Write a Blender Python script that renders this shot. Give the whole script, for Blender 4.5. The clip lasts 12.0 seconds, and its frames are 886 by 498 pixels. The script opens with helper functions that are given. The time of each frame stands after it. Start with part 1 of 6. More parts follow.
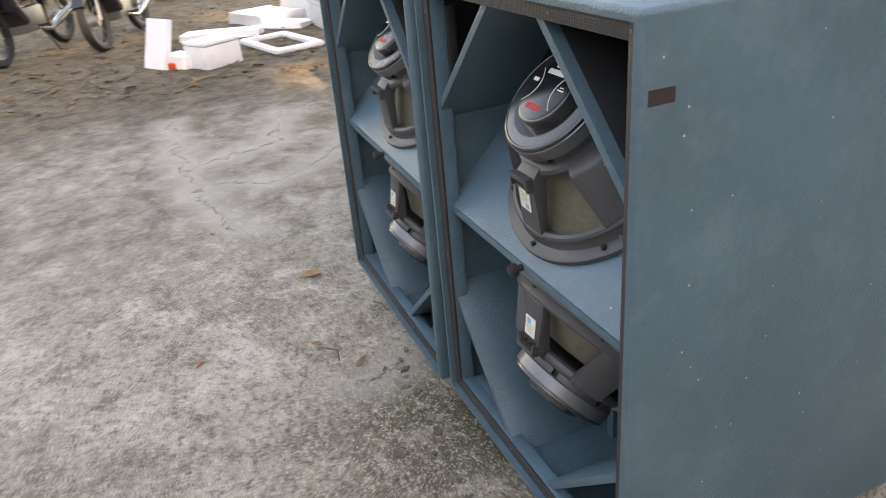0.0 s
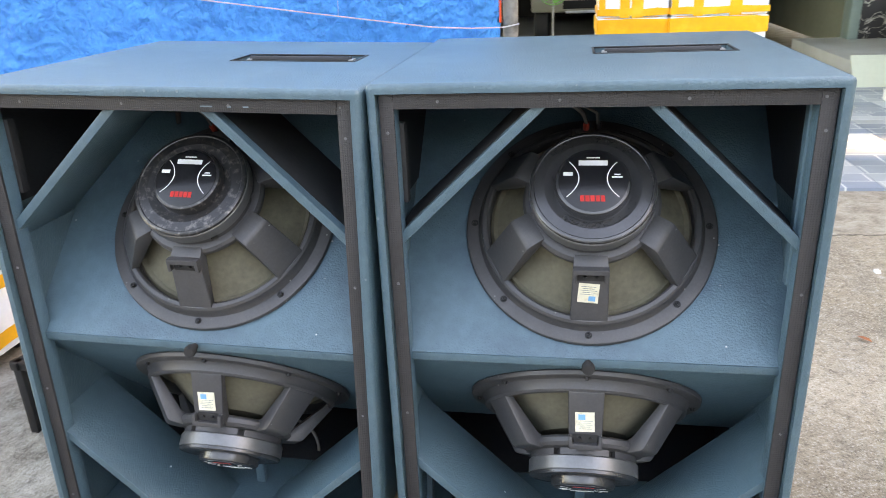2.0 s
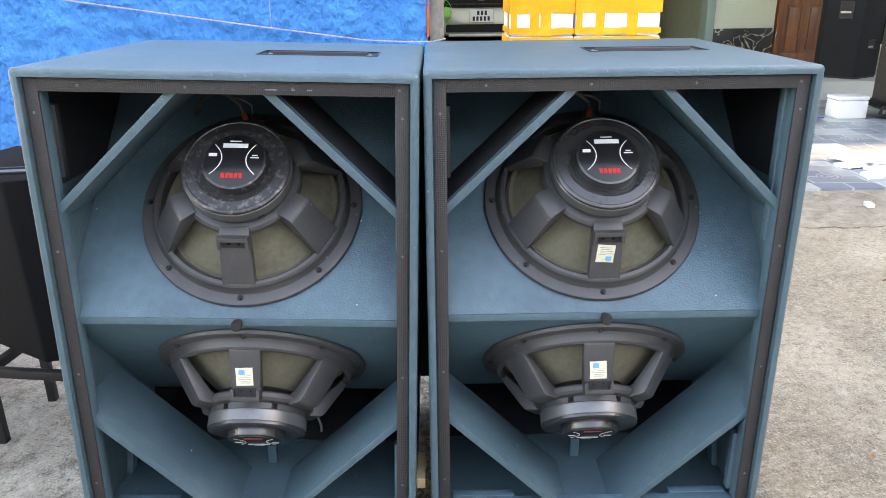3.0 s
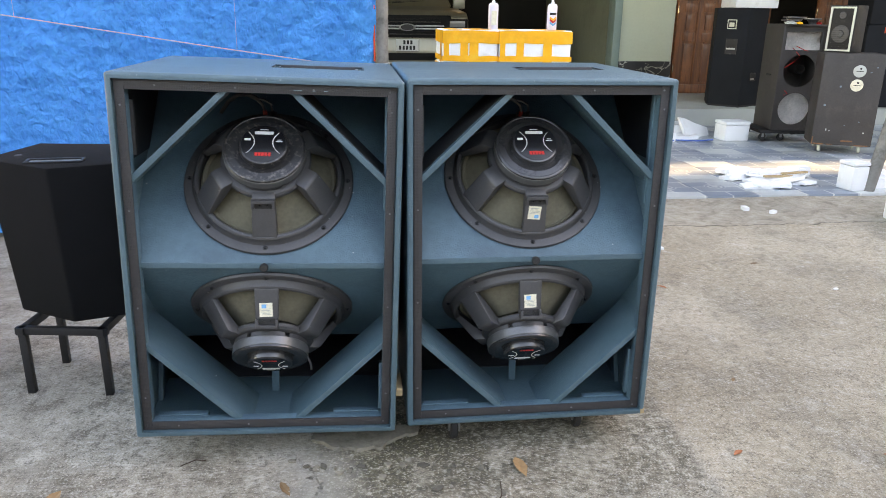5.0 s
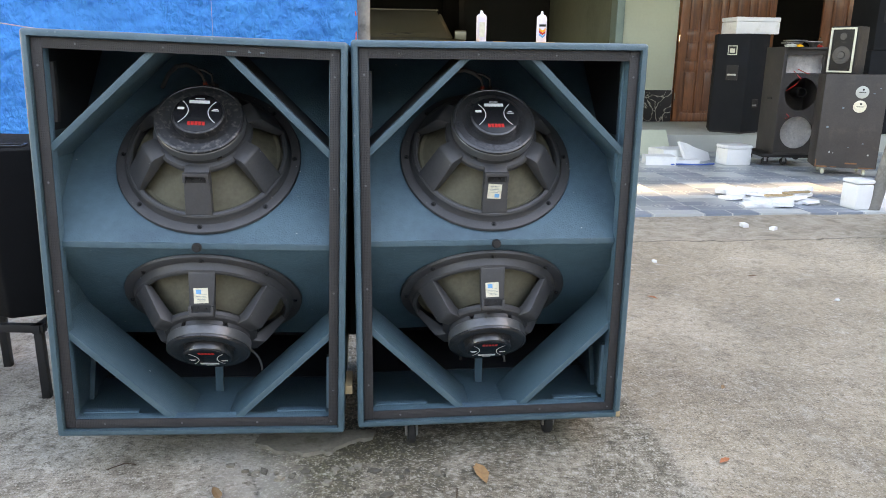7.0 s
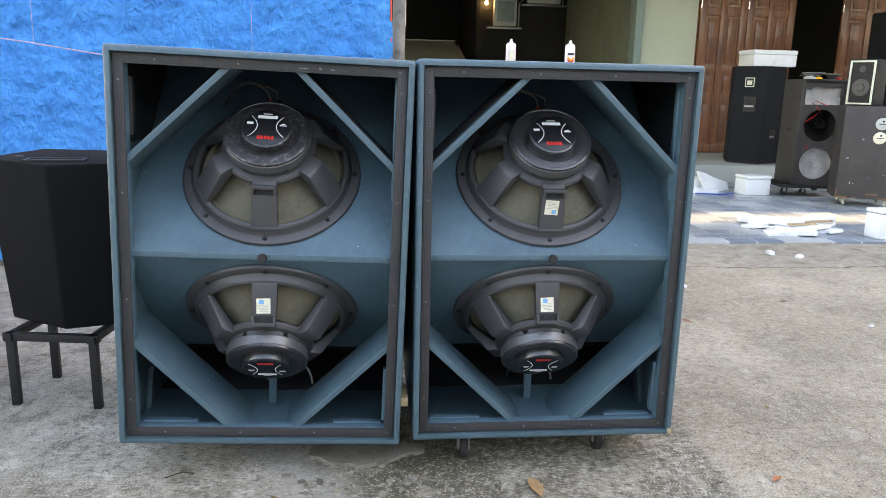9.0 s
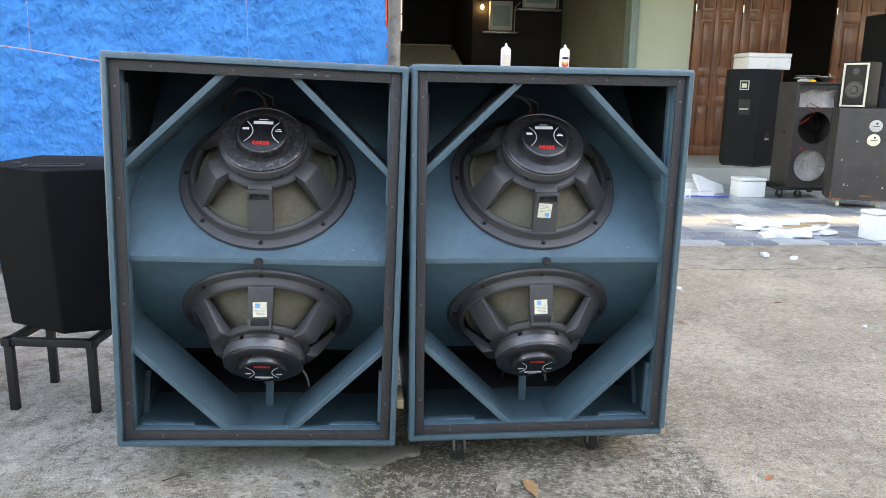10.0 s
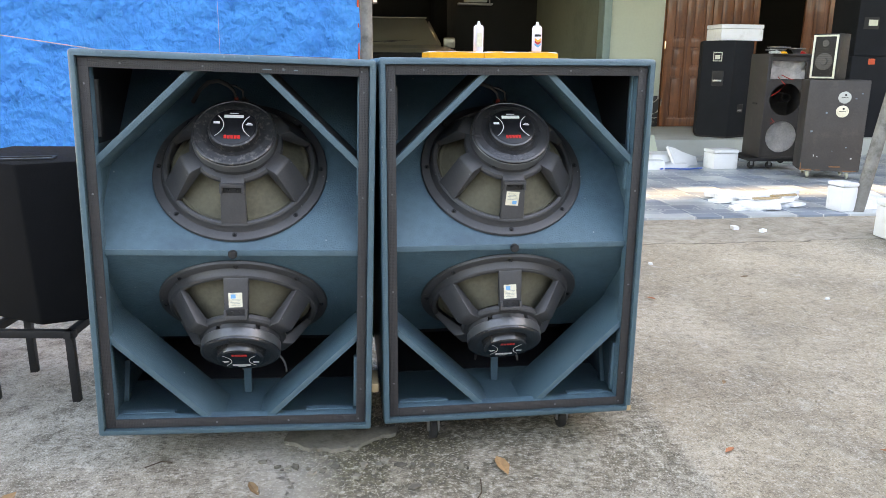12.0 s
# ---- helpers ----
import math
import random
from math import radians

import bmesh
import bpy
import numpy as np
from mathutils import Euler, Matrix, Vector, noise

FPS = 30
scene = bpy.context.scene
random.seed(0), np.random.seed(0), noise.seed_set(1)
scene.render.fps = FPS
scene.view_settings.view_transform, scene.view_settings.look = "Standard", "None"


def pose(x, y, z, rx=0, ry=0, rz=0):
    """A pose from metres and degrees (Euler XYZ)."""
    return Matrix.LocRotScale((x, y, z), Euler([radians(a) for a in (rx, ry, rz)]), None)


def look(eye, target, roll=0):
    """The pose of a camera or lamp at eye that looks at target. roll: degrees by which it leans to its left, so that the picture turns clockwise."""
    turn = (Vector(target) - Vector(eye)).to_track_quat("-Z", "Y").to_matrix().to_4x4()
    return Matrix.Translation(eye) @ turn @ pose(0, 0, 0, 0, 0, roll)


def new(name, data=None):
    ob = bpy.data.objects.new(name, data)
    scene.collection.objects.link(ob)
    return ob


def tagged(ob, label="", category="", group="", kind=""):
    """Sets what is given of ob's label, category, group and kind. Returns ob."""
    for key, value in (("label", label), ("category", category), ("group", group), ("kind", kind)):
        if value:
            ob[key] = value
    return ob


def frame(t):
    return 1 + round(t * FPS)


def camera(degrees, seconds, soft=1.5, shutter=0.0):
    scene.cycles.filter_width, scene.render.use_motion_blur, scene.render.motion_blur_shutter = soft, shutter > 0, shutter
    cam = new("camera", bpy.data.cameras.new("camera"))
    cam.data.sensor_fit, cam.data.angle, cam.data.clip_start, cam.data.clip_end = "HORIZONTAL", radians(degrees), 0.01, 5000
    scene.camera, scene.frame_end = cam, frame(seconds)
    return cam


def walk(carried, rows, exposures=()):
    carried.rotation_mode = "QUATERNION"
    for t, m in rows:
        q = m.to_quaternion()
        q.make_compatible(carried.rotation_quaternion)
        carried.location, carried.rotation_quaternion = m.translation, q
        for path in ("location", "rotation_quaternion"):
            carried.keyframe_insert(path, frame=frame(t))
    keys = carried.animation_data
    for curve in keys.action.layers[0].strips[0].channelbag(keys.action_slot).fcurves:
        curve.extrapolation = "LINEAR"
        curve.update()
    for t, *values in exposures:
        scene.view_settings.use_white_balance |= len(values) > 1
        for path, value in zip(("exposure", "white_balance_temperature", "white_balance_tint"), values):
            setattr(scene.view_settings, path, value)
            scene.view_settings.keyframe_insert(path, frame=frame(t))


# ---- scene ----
cam = camera(62.2, 12.0, 0.55, 0.2)
PATH = [
    (0, (1.431, -0.533, 1.254), (-0.237, 0.106, 0.355), -5.4),
    (0.5, (1.183, -0.821, 1.257), (-0.215, 0.289, 0.354), -4.1),
    (1, (0.905, -1.058, 1.283), (-0.17, 0.39, 0.418), -3.2),
    (1.5, (0.573, -1.112, 1.275), (-0.166, 0.557, 0.458), -2.8),
    (2, (0.322, -1.147, 1.283), (-0.007, 0.685, 0.552), -2.6),
    (2.5, (0.073, -1.218, 1.271), (0.017, 0.656, 0.573), -1.5),
    (3, (0.017, -1.351, 1.25), (0.039, 0.53, 0.57), -0.7),
    (4.8, (-0.183, -1.904, 1.262), (0.042, -0.015, 0.646), 0.9),
    (5, (-0.145, -1.914, 1.26), (0.096, -0.024, 0.652), 0.8),
    (5.5, (0.031, -1.887, 1.248), (0.264, 0.007, 0.648), 0.4),
    (6, (0.129, -1.853, 1.21), (0.36, 0.043, 0.617), 0.7),
    (6.5, (0.089, -1.814, 1.107), (0.305, 0.094, 0.547), 0.8),
    (7, (0.022, -1.812, 1.064), (0.238, 0.111, 0.561), 0.7),
    (7.5, (-0.046, -1.822, 1.052), (0.167, 0.113, 0.591), 0.9),
    (9.5, (-0.117, -1.852, 1.029), (0.08, 0.094, 0.609), 1.3),
    (10, (-0.109, -1.864, 1.033), (0.095, 0.082, 0.619), 1.0),
    (10.5, (-0.083, -1.87, 1.031), (0.133, 0.074, 0.611), 0.7),
    (11, (-0.063, -1.872, 1.026), (0.18, 0.067, 0.597), 0.8),
    (11.5, (-0.062, -1.882, 1.04), (0.19, 0.052, 0.595), 0.4),
    (12, (-0.088, -1.907, 1.089), (0.168, 0.015, 0.6), 0.4),
]
walk(cam, [(t, look(eye, target, roll)) for t, eye, target, roll in PATH],
     [(0, 2.73, 11400, 27), (1, 2.87, 11400, 27), (2, 3.5, 11000, 24), (3, 3.48, 11000, 24), (5.5, 3.02, 10500, 23), (10.5, 3.20, 10200, 22), (12, 3.21, 10400, 22)])

# ---- world, sun and exposure ----
SUN_EL, SUN_AZ = radians(24), radians(90)          # azimuth clockwise from +y; a low sun behind the added slotted walls
world = bpy.data.worlds.new("world")
scene.world = world
world.use_nodes = True
wn = world.node_tree.nodes
sky = wn.new("ShaderNodeTexSky")
sky.sky_type, sky.sun_disc = "NISHITA", False
sky.sun_elevation, sky.sun_rotation = SUN_EL, SUN_AZ
sky.air_density, sky.dust_density, sky.ozone_density = 1.3, 1.0, 2.5
world.node_tree.links.new(sky.outputs[0], wn["Background"].inputs[0])
wn["Background"].inputs[1].default_value = 0.15
sun = new("sun", bpy.data.lights.new("sun", "SUN"))
sun.data.energy, sun.data.angle, sun.data.color = 2.7, radians(0.6), (1.0, 0.86, 0.62)
away = Vector((math.sin(SUN_AZ) * math.cos(SUN_EL), math.cos(SUN_AZ) * math.cos(SUN_EL), math.sin(SUN_EL)))
sun.matrix_world = Matrix.Translation((0, 0, 12)) @ away.to_track_quat("Z", "Y").to_matrix().to_4x4()

# ---- materials ----
def mat(name, col, rough=0.6, metal=0.0, vary=0.12, scale=6.0, fine=90.0, bump=0.15, bump_scale=None, tint=None, tint_amount=0.0,
        tint_scale=3.0, spots=0.5, random_tone=0.0, coat=0.0, distance=0.004):
    """A surface with broad and fine variation of tone, a stain colour in patches and a fine relief."""
    m = bpy.data.materials.new(name)
    m.use_nodes = True
    nt, b = m.node_tree, m.node_tree.nodes["Principled BSDF"]
    N, L = nt.nodes.new, nt.links.new
    tc = N("ShaderNodeTexCoord")
    n1, n2 = N("ShaderNodeTexNoise"), N("ShaderNodeTexNoise")
    n1.inputs["Scale"].default_value, n1.inputs["Detail"].default_value = scale, 6
    n2.inputs["Scale"].default_value, n2.inputs["Detail"].default_value = fine, 4
    L(tc.outputs["Object"], n1.inputs["Vector"]), L(tc.outputs["Object"], n2.inputs["Vector"])
    add = N("ShaderNodeMath")
    add.operation = "MULTIPLY_ADD"
    add.inputs[1].default_value = 0.6
    L(n2.outputs["Fac"], add.inputs[0]), L(n1.outputs["Fac"], add.inputs[2])
    rng = N("ShaderNodeMapRange")
    rng.inputs["From Min"].default_value, rng.inputs["From Max"].default_value = 0.45, 1.15
    rng.inputs["To Min"].default_value, rng.inputs["To Max"].default_value = 1 - vary, 1 + vary
    L(add.outputs[0], rng.inputs["Value"])
    value = rng.outputs[0]
    if random_tone:
        oi, rr, mul = N("ShaderNodeObjectInfo"), N("ShaderNodeMapRange"), N("ShaderNodeMath")
        rr.inputs["To Min"].default_value, rr.inputs["To Max"].default_value = 1 - random_tone, 1 + random_tone
        mul.operation = "MULTIPLY"
        L(oi.outputs["Random"], rr.inputs["Value"]), L(rr.outputs[0], mul.inputs[0]), L(value, mul.inputs[1])
        value = mul.outputs[0]
    mix = N("ShaderNodeMix")
    mix.data_type = "RGBA"
    mix.inputs[6].default_value = (*col, 1)
    mix.inputs[7].default_value = (*(tint or col), 1)
    if tint:
        n3, r3 = N("ShaderNodeTexNoise"), N("ShaderNodeMapRange")
        n3.inputs["Scale"].default_value, n3.inputs["Detail"].default_value, n3.inputs["Roughness"].default_value = tint_scale, 9, 0.65
        r3.inputs["From Min"].default_value, r3.inputs["From Max"].default_value = spots, spots + 0.16
        r3.inputs["To Max"].default_value = tint_amount
        L(tc.outputs["Object"], n3.inputs["Vector"]), L(n3.outputs["Fac"], r3.inputs["Value"]), L(r3.outputs[0], mix.inputs[0])
    else:
        mix.inputs[0].default_value = 0
    hsv = N("ShaderNodeHueSaturation")
    L(mix.outputs[2], hsv.inputs["Color"]), L(value, hsv.inputs["Value"]), L(hsv.outputs[0], b.inputs["Base Color"])
    b.inputs["Roughness"].default_value, b.inputs["Metallic"].default_value = rough, metal
    b.inputs["Coat Weight"].default_value = coat
    if bump:
        n4, bp = N("ShaderNodeTexNoise"), N("ShaderNodeBump")
        n4.inputs["Scale"].default_value, n4.inputs["Detail"].default_value = bump_scale or fine * 1.5, 3
        bp.inputs["Strength"].default_value, bp.inputs["Distance"].default_value = bump, distance
        L(tc.outputs["Object"], n4.inputs["Vector"]), L(n4.outputs["Fac"], bp.inputs["Height"]), L(bp.outputs[0], b.inputs["Normal"])
    return m


def nodes_of(m):
    return m.node_tree.nodes, m.node_tree.links, m.node_tree.nodes["Principled BSDF"]


PAINT = mat("teal_texture_paint", (0.056, 0.115, 0.145), 0.36, vary=0.16, scale=5, fine=60, bump=0.6, bump_scale=230, tint=(0.082, 0.145, 0.178), tint_amount=0.7, tint_scale=9, distance=0.0025)
PAINT_IN = mat("teal_inner_paint", (0.068, 0.143, 0.186), 0.4, vary=0.2, scale=4, fine=50, bump=0.55, bump_scale=230, tint=(0.045, 0.088, 0.125), tint_amount=0.6, tint_scale=5, distance=0.0025)
# near-black that stands in for shade inside the cabinets and between them
SHADE_BLACK = mat("shade_black", (0.019, 0.021, 0.024), 0.7, vary=0.3, scale=5, bump=0.2)
WORN = mat("rubbed_paint_edge", (0.13, 0.19, 0.22), 0.6, vary=0.3, scale=30, fine=140, bump=0.2)
CAST = mat("black_cast_metal", (0.072, 0.072, 0.077), 0.46, 0.3, vary=0.2, scale=12, fine=200, bump=0.25, bump_scale=400, distance=0.001, tint=(0.085, 0.082, 0.08), tint_amount=0.5, tint_scale=14, spots=0.55)
MAGNET = mat("black_magnet_cover", (0.085, 0.086, 0.09), 0.25, 0.7, vary=0.2, scale=16, fine=160, bump=0.08, tint=(0.06, 0.058, 0.055), tint_amount=0.5, tint_scale=24, spots=0.57)
MAGNET_DUSTY = mat("stained_magnet_cover", (0.05, 0.05, 0.053), 0.3, 0.6, vary=0.2, scale=16, fine=160, bump=0.08, tint=(0.24, 0.22, 0.2), tint_amount=0.75, tint_scale=75, spots=0.53)
PLATE = mat("magnet_ring_steel", (0.17, 0.174, 0.18), 0.36, 0.6, vary=0.2, scale=14, fine=150, bump=0.06)
CONE = mat("woven_cone_back", (0.15, 0.138, 0.1), 0.85, vary=0.25, scale=10, fine=120, bump=0.3, bump_scale=300, tint=(0.07, 0.065, 0.05), tint_amount=0.6, tint_scale=9, distance=0.001)
LABEL_BLACK = mat("glossy_black_label", (0.012, 0.012, 0.014), 0.22, vary=0.1, bump=0.0)
PRINT_WHITE = mat("white_print", (0.72, 0.72, 0.72), 0.5, vary=0.1, bump=0.0)
PRINT_RED = mat("red_print", (0.62, 0.02, 0.015), 0.45, vary=0.1, bump=0.0)
STICKER = mat("cream_paper_sticker", (0.72, 0.68, 0.55), 0.7, vary=0.12, scale=40, bump=0.05, tint=(0.55, 0.45, 0.3), tint_amount=0.5, tint_scale=60)
STICKER_BLUE = mat("blue_print", (0.1, 0.36, 0.62), 0.6, vary=0.15, bump=0.0)
STEEL = mat("dull_zinc_steel", (0.33, 0.33, 0.33), 0.42, 0.9, vary=0.25, scale=20, fine=200, bump=0.1)
DARK_STEEL = mat("black_painted_steel", (0.025, 0.025, 0.027), 0.45, 0.5, vary=0.25, scale=10, fine=120, bump=0.15)
RUBBER = mat("black_rubber", (0.018, 0.018, 0.019), 0.75, vary=0.25, scale=15, bump=0.2)
BRASS = mat("red_terminal", (0.45, 0.05, 0.03), 0.4, vary=0.1, bump=0.0)
WIRE = mat("grey_cable", (0.06, 0.057, 0.054), 0.55, vary=0.1, bump=0.0)
RAW_WOOD = mat("bare_plywood", (0.42, 0.3, 0.17), 0.8, vary=0.2, scale=20, bump=0.2)
BARE_BROWN = mat("scraped_brown_wood", (0.22, 0.10, 0.045), 0.8, vary=0.4, scale=30, bump=0.2)
BROWN_TAPE = mat("dark_brown_tape", (0.028, 0.020, 0.020), 0.5, vary=0.25, scale=25, bump=0.1)
CARPET = mat("black_carpet", (0.005, 0.005, 0.006), 1.0, vary=0.3, scale=8, fine=300, bump=0.6, bump_scale=500, distance=0.003)
BLACK_BOX = mat("scuffed_black_paint", (0.018, 0.018, 0.020), 0.5, vary=0.3, scale=5, fine=60, bump=0.25, tint=(0.1, 0.09, 0.08), tint_amount=0.6, tint_scale=9, spots=0.6)
OLD_BOX = mat("worn_grey_brown_paint", (0.043, 0.038, 0.037), 0.6, vary=0.25, scale=5, fine=60, bump=0.25, tint=(0.085, 0.07, 0.06), tint_amount=0.6, tint_scale=6, spots=0.55)
NAVY_BOX = mat("dark_blue_black_carpet", (0.011, 0.013, 0.017), 0.8, vary=0.25, scale=4, fine=200, bump=0.4)
FOAM = mat("white_polystyrene", (0.80, 0.81, 0.82), 0.75, vary=0.06, scale=7, fine=120, bump=0.3, bump_scale=130, tint=(0.6, 0.59, 0.56), tint_amount=0.5, tint_scale=6, spots=0.56)
# darker mottled copy of FOAM, with the far row's shade in its colour
FOAM_SHADED = mat("shaded_polystyrene", (0.58, 0.60, 0.60), 0.8, vary=0.1, scale=5, fine=120, bump=0.3, bump_scale=130, tint=(0.42, 0.42, 0.38), tint_amount=0.6, tint_scale=4, spots=0.52)
TAPE_YELLOW = mat("orange_packing_tape", (0.98, 0.42, 0.012), 0.4, vary=0.12, scale=9, fine=40, bump=0.3, bump_scale=40, tint=(0.95, 0.56, 0.06), tint_amount=0.5, tint_scale=8, coat=0.1)
TAPE_GREY = mat("crinkled_clear_tape", (0.2, 0.2, 0.21), 0.3, vary=0.5, scale=30, fine=120, bump=0.6, bump_scale=60, tint=(0.6, 0.6, 0.6), tint_amount=0.8, tint_scale=40)
ORANGE = mat("orange_red_plastic", (0.75, 0.09, 0.03), 0.45, vary=0.12, scale=9, bump=0.1)
CAN_WHITE = mat("white_can_paint", (0.75, 0.68, 0.76), 0.35, vary=0.05, bump=0.0)
WOOD = mat("varnished_red_brown_wood", (0.22, 0.07, 0.024), 0.45, vary=0.25, scale=3, fine=40, bump=0.15, tint=(0.12, 0.04, 0.018), tint_amount=0.6, tint_scale=4, coat=0.25)
WALL = mat("pale_green_plaster", (0.52, 0.56, 0.45), 0.8, vary=0.07, scale=1.5, fine=30, bump=0.1, tint=(0.5, 0.53, 0.42), tint_amount=0.5, tint_scale=2)
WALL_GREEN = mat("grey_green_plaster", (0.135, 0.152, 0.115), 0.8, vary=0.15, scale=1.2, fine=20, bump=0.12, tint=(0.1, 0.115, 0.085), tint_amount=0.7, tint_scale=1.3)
# plaster coloured near-black so the garage and room look unlit
SHADE_WALL = mat("shade_black_plaster", (0.022, 0.021, 0.02), 0.85, vary=0.3, scale=1.2, bump=0.1)
STEP = mat("pale_terrazzo", (0.42, 0.44, 0.42), 0.5, vary=0.15, scale=3, fine=150, bump=0.05)
CEMENT = mat("grey_cement_render", (0.24, 0.235, 0.21), 0.85, vary=0.15, scale=2, fine=40, bump=0.1)
TRIM_TEAL = mat("grey_green_painted_steel", (0.2, 0.28, 0.26), 0.5, 0.2, vary=0.15, scale=6, bump=0.05)
CAR_PAINT = mat("beige_metallic_car_paint", (0.235, 0.22, 0.17), 0.3, 0.35, vary=0.05, scale=2, bump=0.0, coat=0.6)
CAR_BLACK = mat("black_car_plastic", (0.006, 0.006, 0.007), 0.7, vary=0.15, bump=0.05)
GLASS_DARK = mat("dark_car_glass", (0.012, 0.014, 0.016), 0.06, vary=0.05, bump=0.0, coat=0.5)
CHROME = mat("chrome", (0.6, 0.6, 0.6), 0.12, 1.0, vary=0.05, bump=0.0)
LAMP_GLASS = mat("headlamp_lens", (0.16, 0.165, 0.17), 0.1, vary=0.1, bump=0.0, coat=0.5)
PLATE_WHITE = mat("white_number_plate", (0.62, 0.62, 0.6), 0.45, vary=0.06, bump=0.0)
GREEN_PLASTIC = mat("green_plastic", (0.10, 0.36, 0.06), 0.45, vary=0.15, scale=6, bump=0.1)
BARK = mat("grey_brown_bark", (0.14, 0.105, 0.075), 0.9, vary=0.35, scale=8, fine=40, bump=0.8, bump_scale=30, distance=0.02)
POLE = mat("stained_grey_pole", (0.2, 0.19, 0.175), 0.7, vary=0.3, scale=6, fine=60, bump=0.3, tint=(0.06, 0.055, 0.05), tint_amount=0.8, tint_scale=7)
LEAF = mat("dry_brown_leaf", (0.27, 0.155, 0.075), 0.7, vary=0.3, scale=20, bump=0.3, random_tone=0.45)
LITTER = mat("mixed_dry_leaves", (0.20, 0.12, 0.055), 0.75, vary=0.6, scale=2.5, fine=9, bump=0.2, tint=(0.10, 0.075, 0.03), tint_amount=0.8, tint_scale=5)
LEAF_RED = mat("orange_brown_leaf", (0.33, 0.11, 0.045), 0.7, vary=0.3, scale=20, bump=0.3, random_tone=0.3)
TWIG = mat("dark_twig", (0.07, 0.045, 0.03), 0.9, vary=0.3, bump=0.3)
ROPE = mat("pale_nylon_rope", (0.36, 0.38, 0.42), 0.7, vary=0.1, bump=0.3, bump_scale=900)
INSIDE_FOAM = mat("white_damping_wool", (0.8, 0.76, 0.74), 0.95, vary=0.25, scale=9, fine=50, bump=0.8, bump_scale=30, distance=0.02)
SILVER_TRIM = mat("pale_grille_trim", (0.62, 0.62, 0.52), 0.5, vary=0.1, bump=0.0)
BLUE_PLASTIC = mat("blue_plastic", (0.02, 0.12, 0.5), 0.4, vary=0.1, bump=0.1)
BODY_BLUE = mat("dark_bike_paint", (0.02, 0.022, 0.03), 0.25, 0.2, vary=0.1, bump=0.0, coat=0.5)
for dull in (CARPET, NAVY_BOX, BLACK_BOX, CAR_BLACK, SHADE_WALL):
    nodes_of(dull)[2].inputs["Specular IOR Level"].default_value = 0.22
BULB = bpy.data.materials.new("warm_bulb")
BULB.use_nodes = True
nodes_of(BULB)[2].inputs["Emission Color"].default_value = (1, 0.72, 0.35, 1)
nodes_of(BULB)[2].inputs["Emission Strength"].default_value = 14


def dust(m, scale, size, few, strength):
    """Pale dust specks and small chips strewn over a painted surface."""
    n, l, b = nodes_of(m)
    tc, v, sc, r1, r2, mu, mx = (n.new("ShaderNode" + k) for k in ("TexCoord", "TexVoronoi", "SeparateColor", "MapRange", "MapRange", "Math", "Mix"))
    v.inputs["Scale"].default_value = scale
    l.new(tc.outputs["Object"], v.inputs["Vector"]), l.new(v.outputs["Color"], sc.inputs[0])
    for r, lo, hi in ((r1, size, size * 0.5), (r2, 1 - few, 1 - few * 0.5)):
        r.inputs["From Min"].default_value, r.inputs["From Max"].default_value = lo, hi
    l.new(v.outputs["Distance"], r1.inputs["Value"]), l.new(sc.outputs[0], r2.inputs["Value"])
    mu.operation, mx.data_type = "MULTIPLY", "RGBA"
    r2.inputs["To Max"].default_value = strength
    l.new(r1.outputs[0], mu.inputs[0]), l.new(r2.outputs[0], mu.inputs[1]), l.new(mu.outputs[0], mx.inputs[0])
    l.new(b.inputs["Base Color"].links[0].from_socket, mx.inputs[6])
    mx.inputs[7].default_value = (0.55, 0.56, 0.55, 1)
    l.new(mx.outputs[2], b.inputs["Base Color"])


dust(PAINT_IN, 38, 0.10, 0.16, 0.8)
dust(PAINT, 30, 0.07, 0.10, 0.8)
dust(CAST, 70, 0.14, 0.2, 0.5)


def strip_material():
    """Black vinyl with a small raised lozenge pattern."""
    m = mat("embossed_black_vinyl", (0.033, 0.031, 0.033), 0.55, vary=0.2, scale=9, bump=0.0)
    n, l, b = nodes_of(m)
    tc, v, bp = n.new("ShaderNodeTexCoord"), n.new("ShaderNodeTexVoronoi"), n.new("ShaderNodeBump")
    v.inputs["Scale"].default_value, v.inputs["Randomness"].default_value = 250, 0.15
    bp.inputs["Strength"].default_value, bp.inputs["Distance"].default_value = 0.8, 0.0012
    l.new(tc.outputs["Object"], v.inputs["Vector"]), l.new(v.outputs["Distance"], bp.inputs["Height"]), l.new(bp.outputs[0], b.inputs["Normal"])
    return m


STRIP = strip_material()


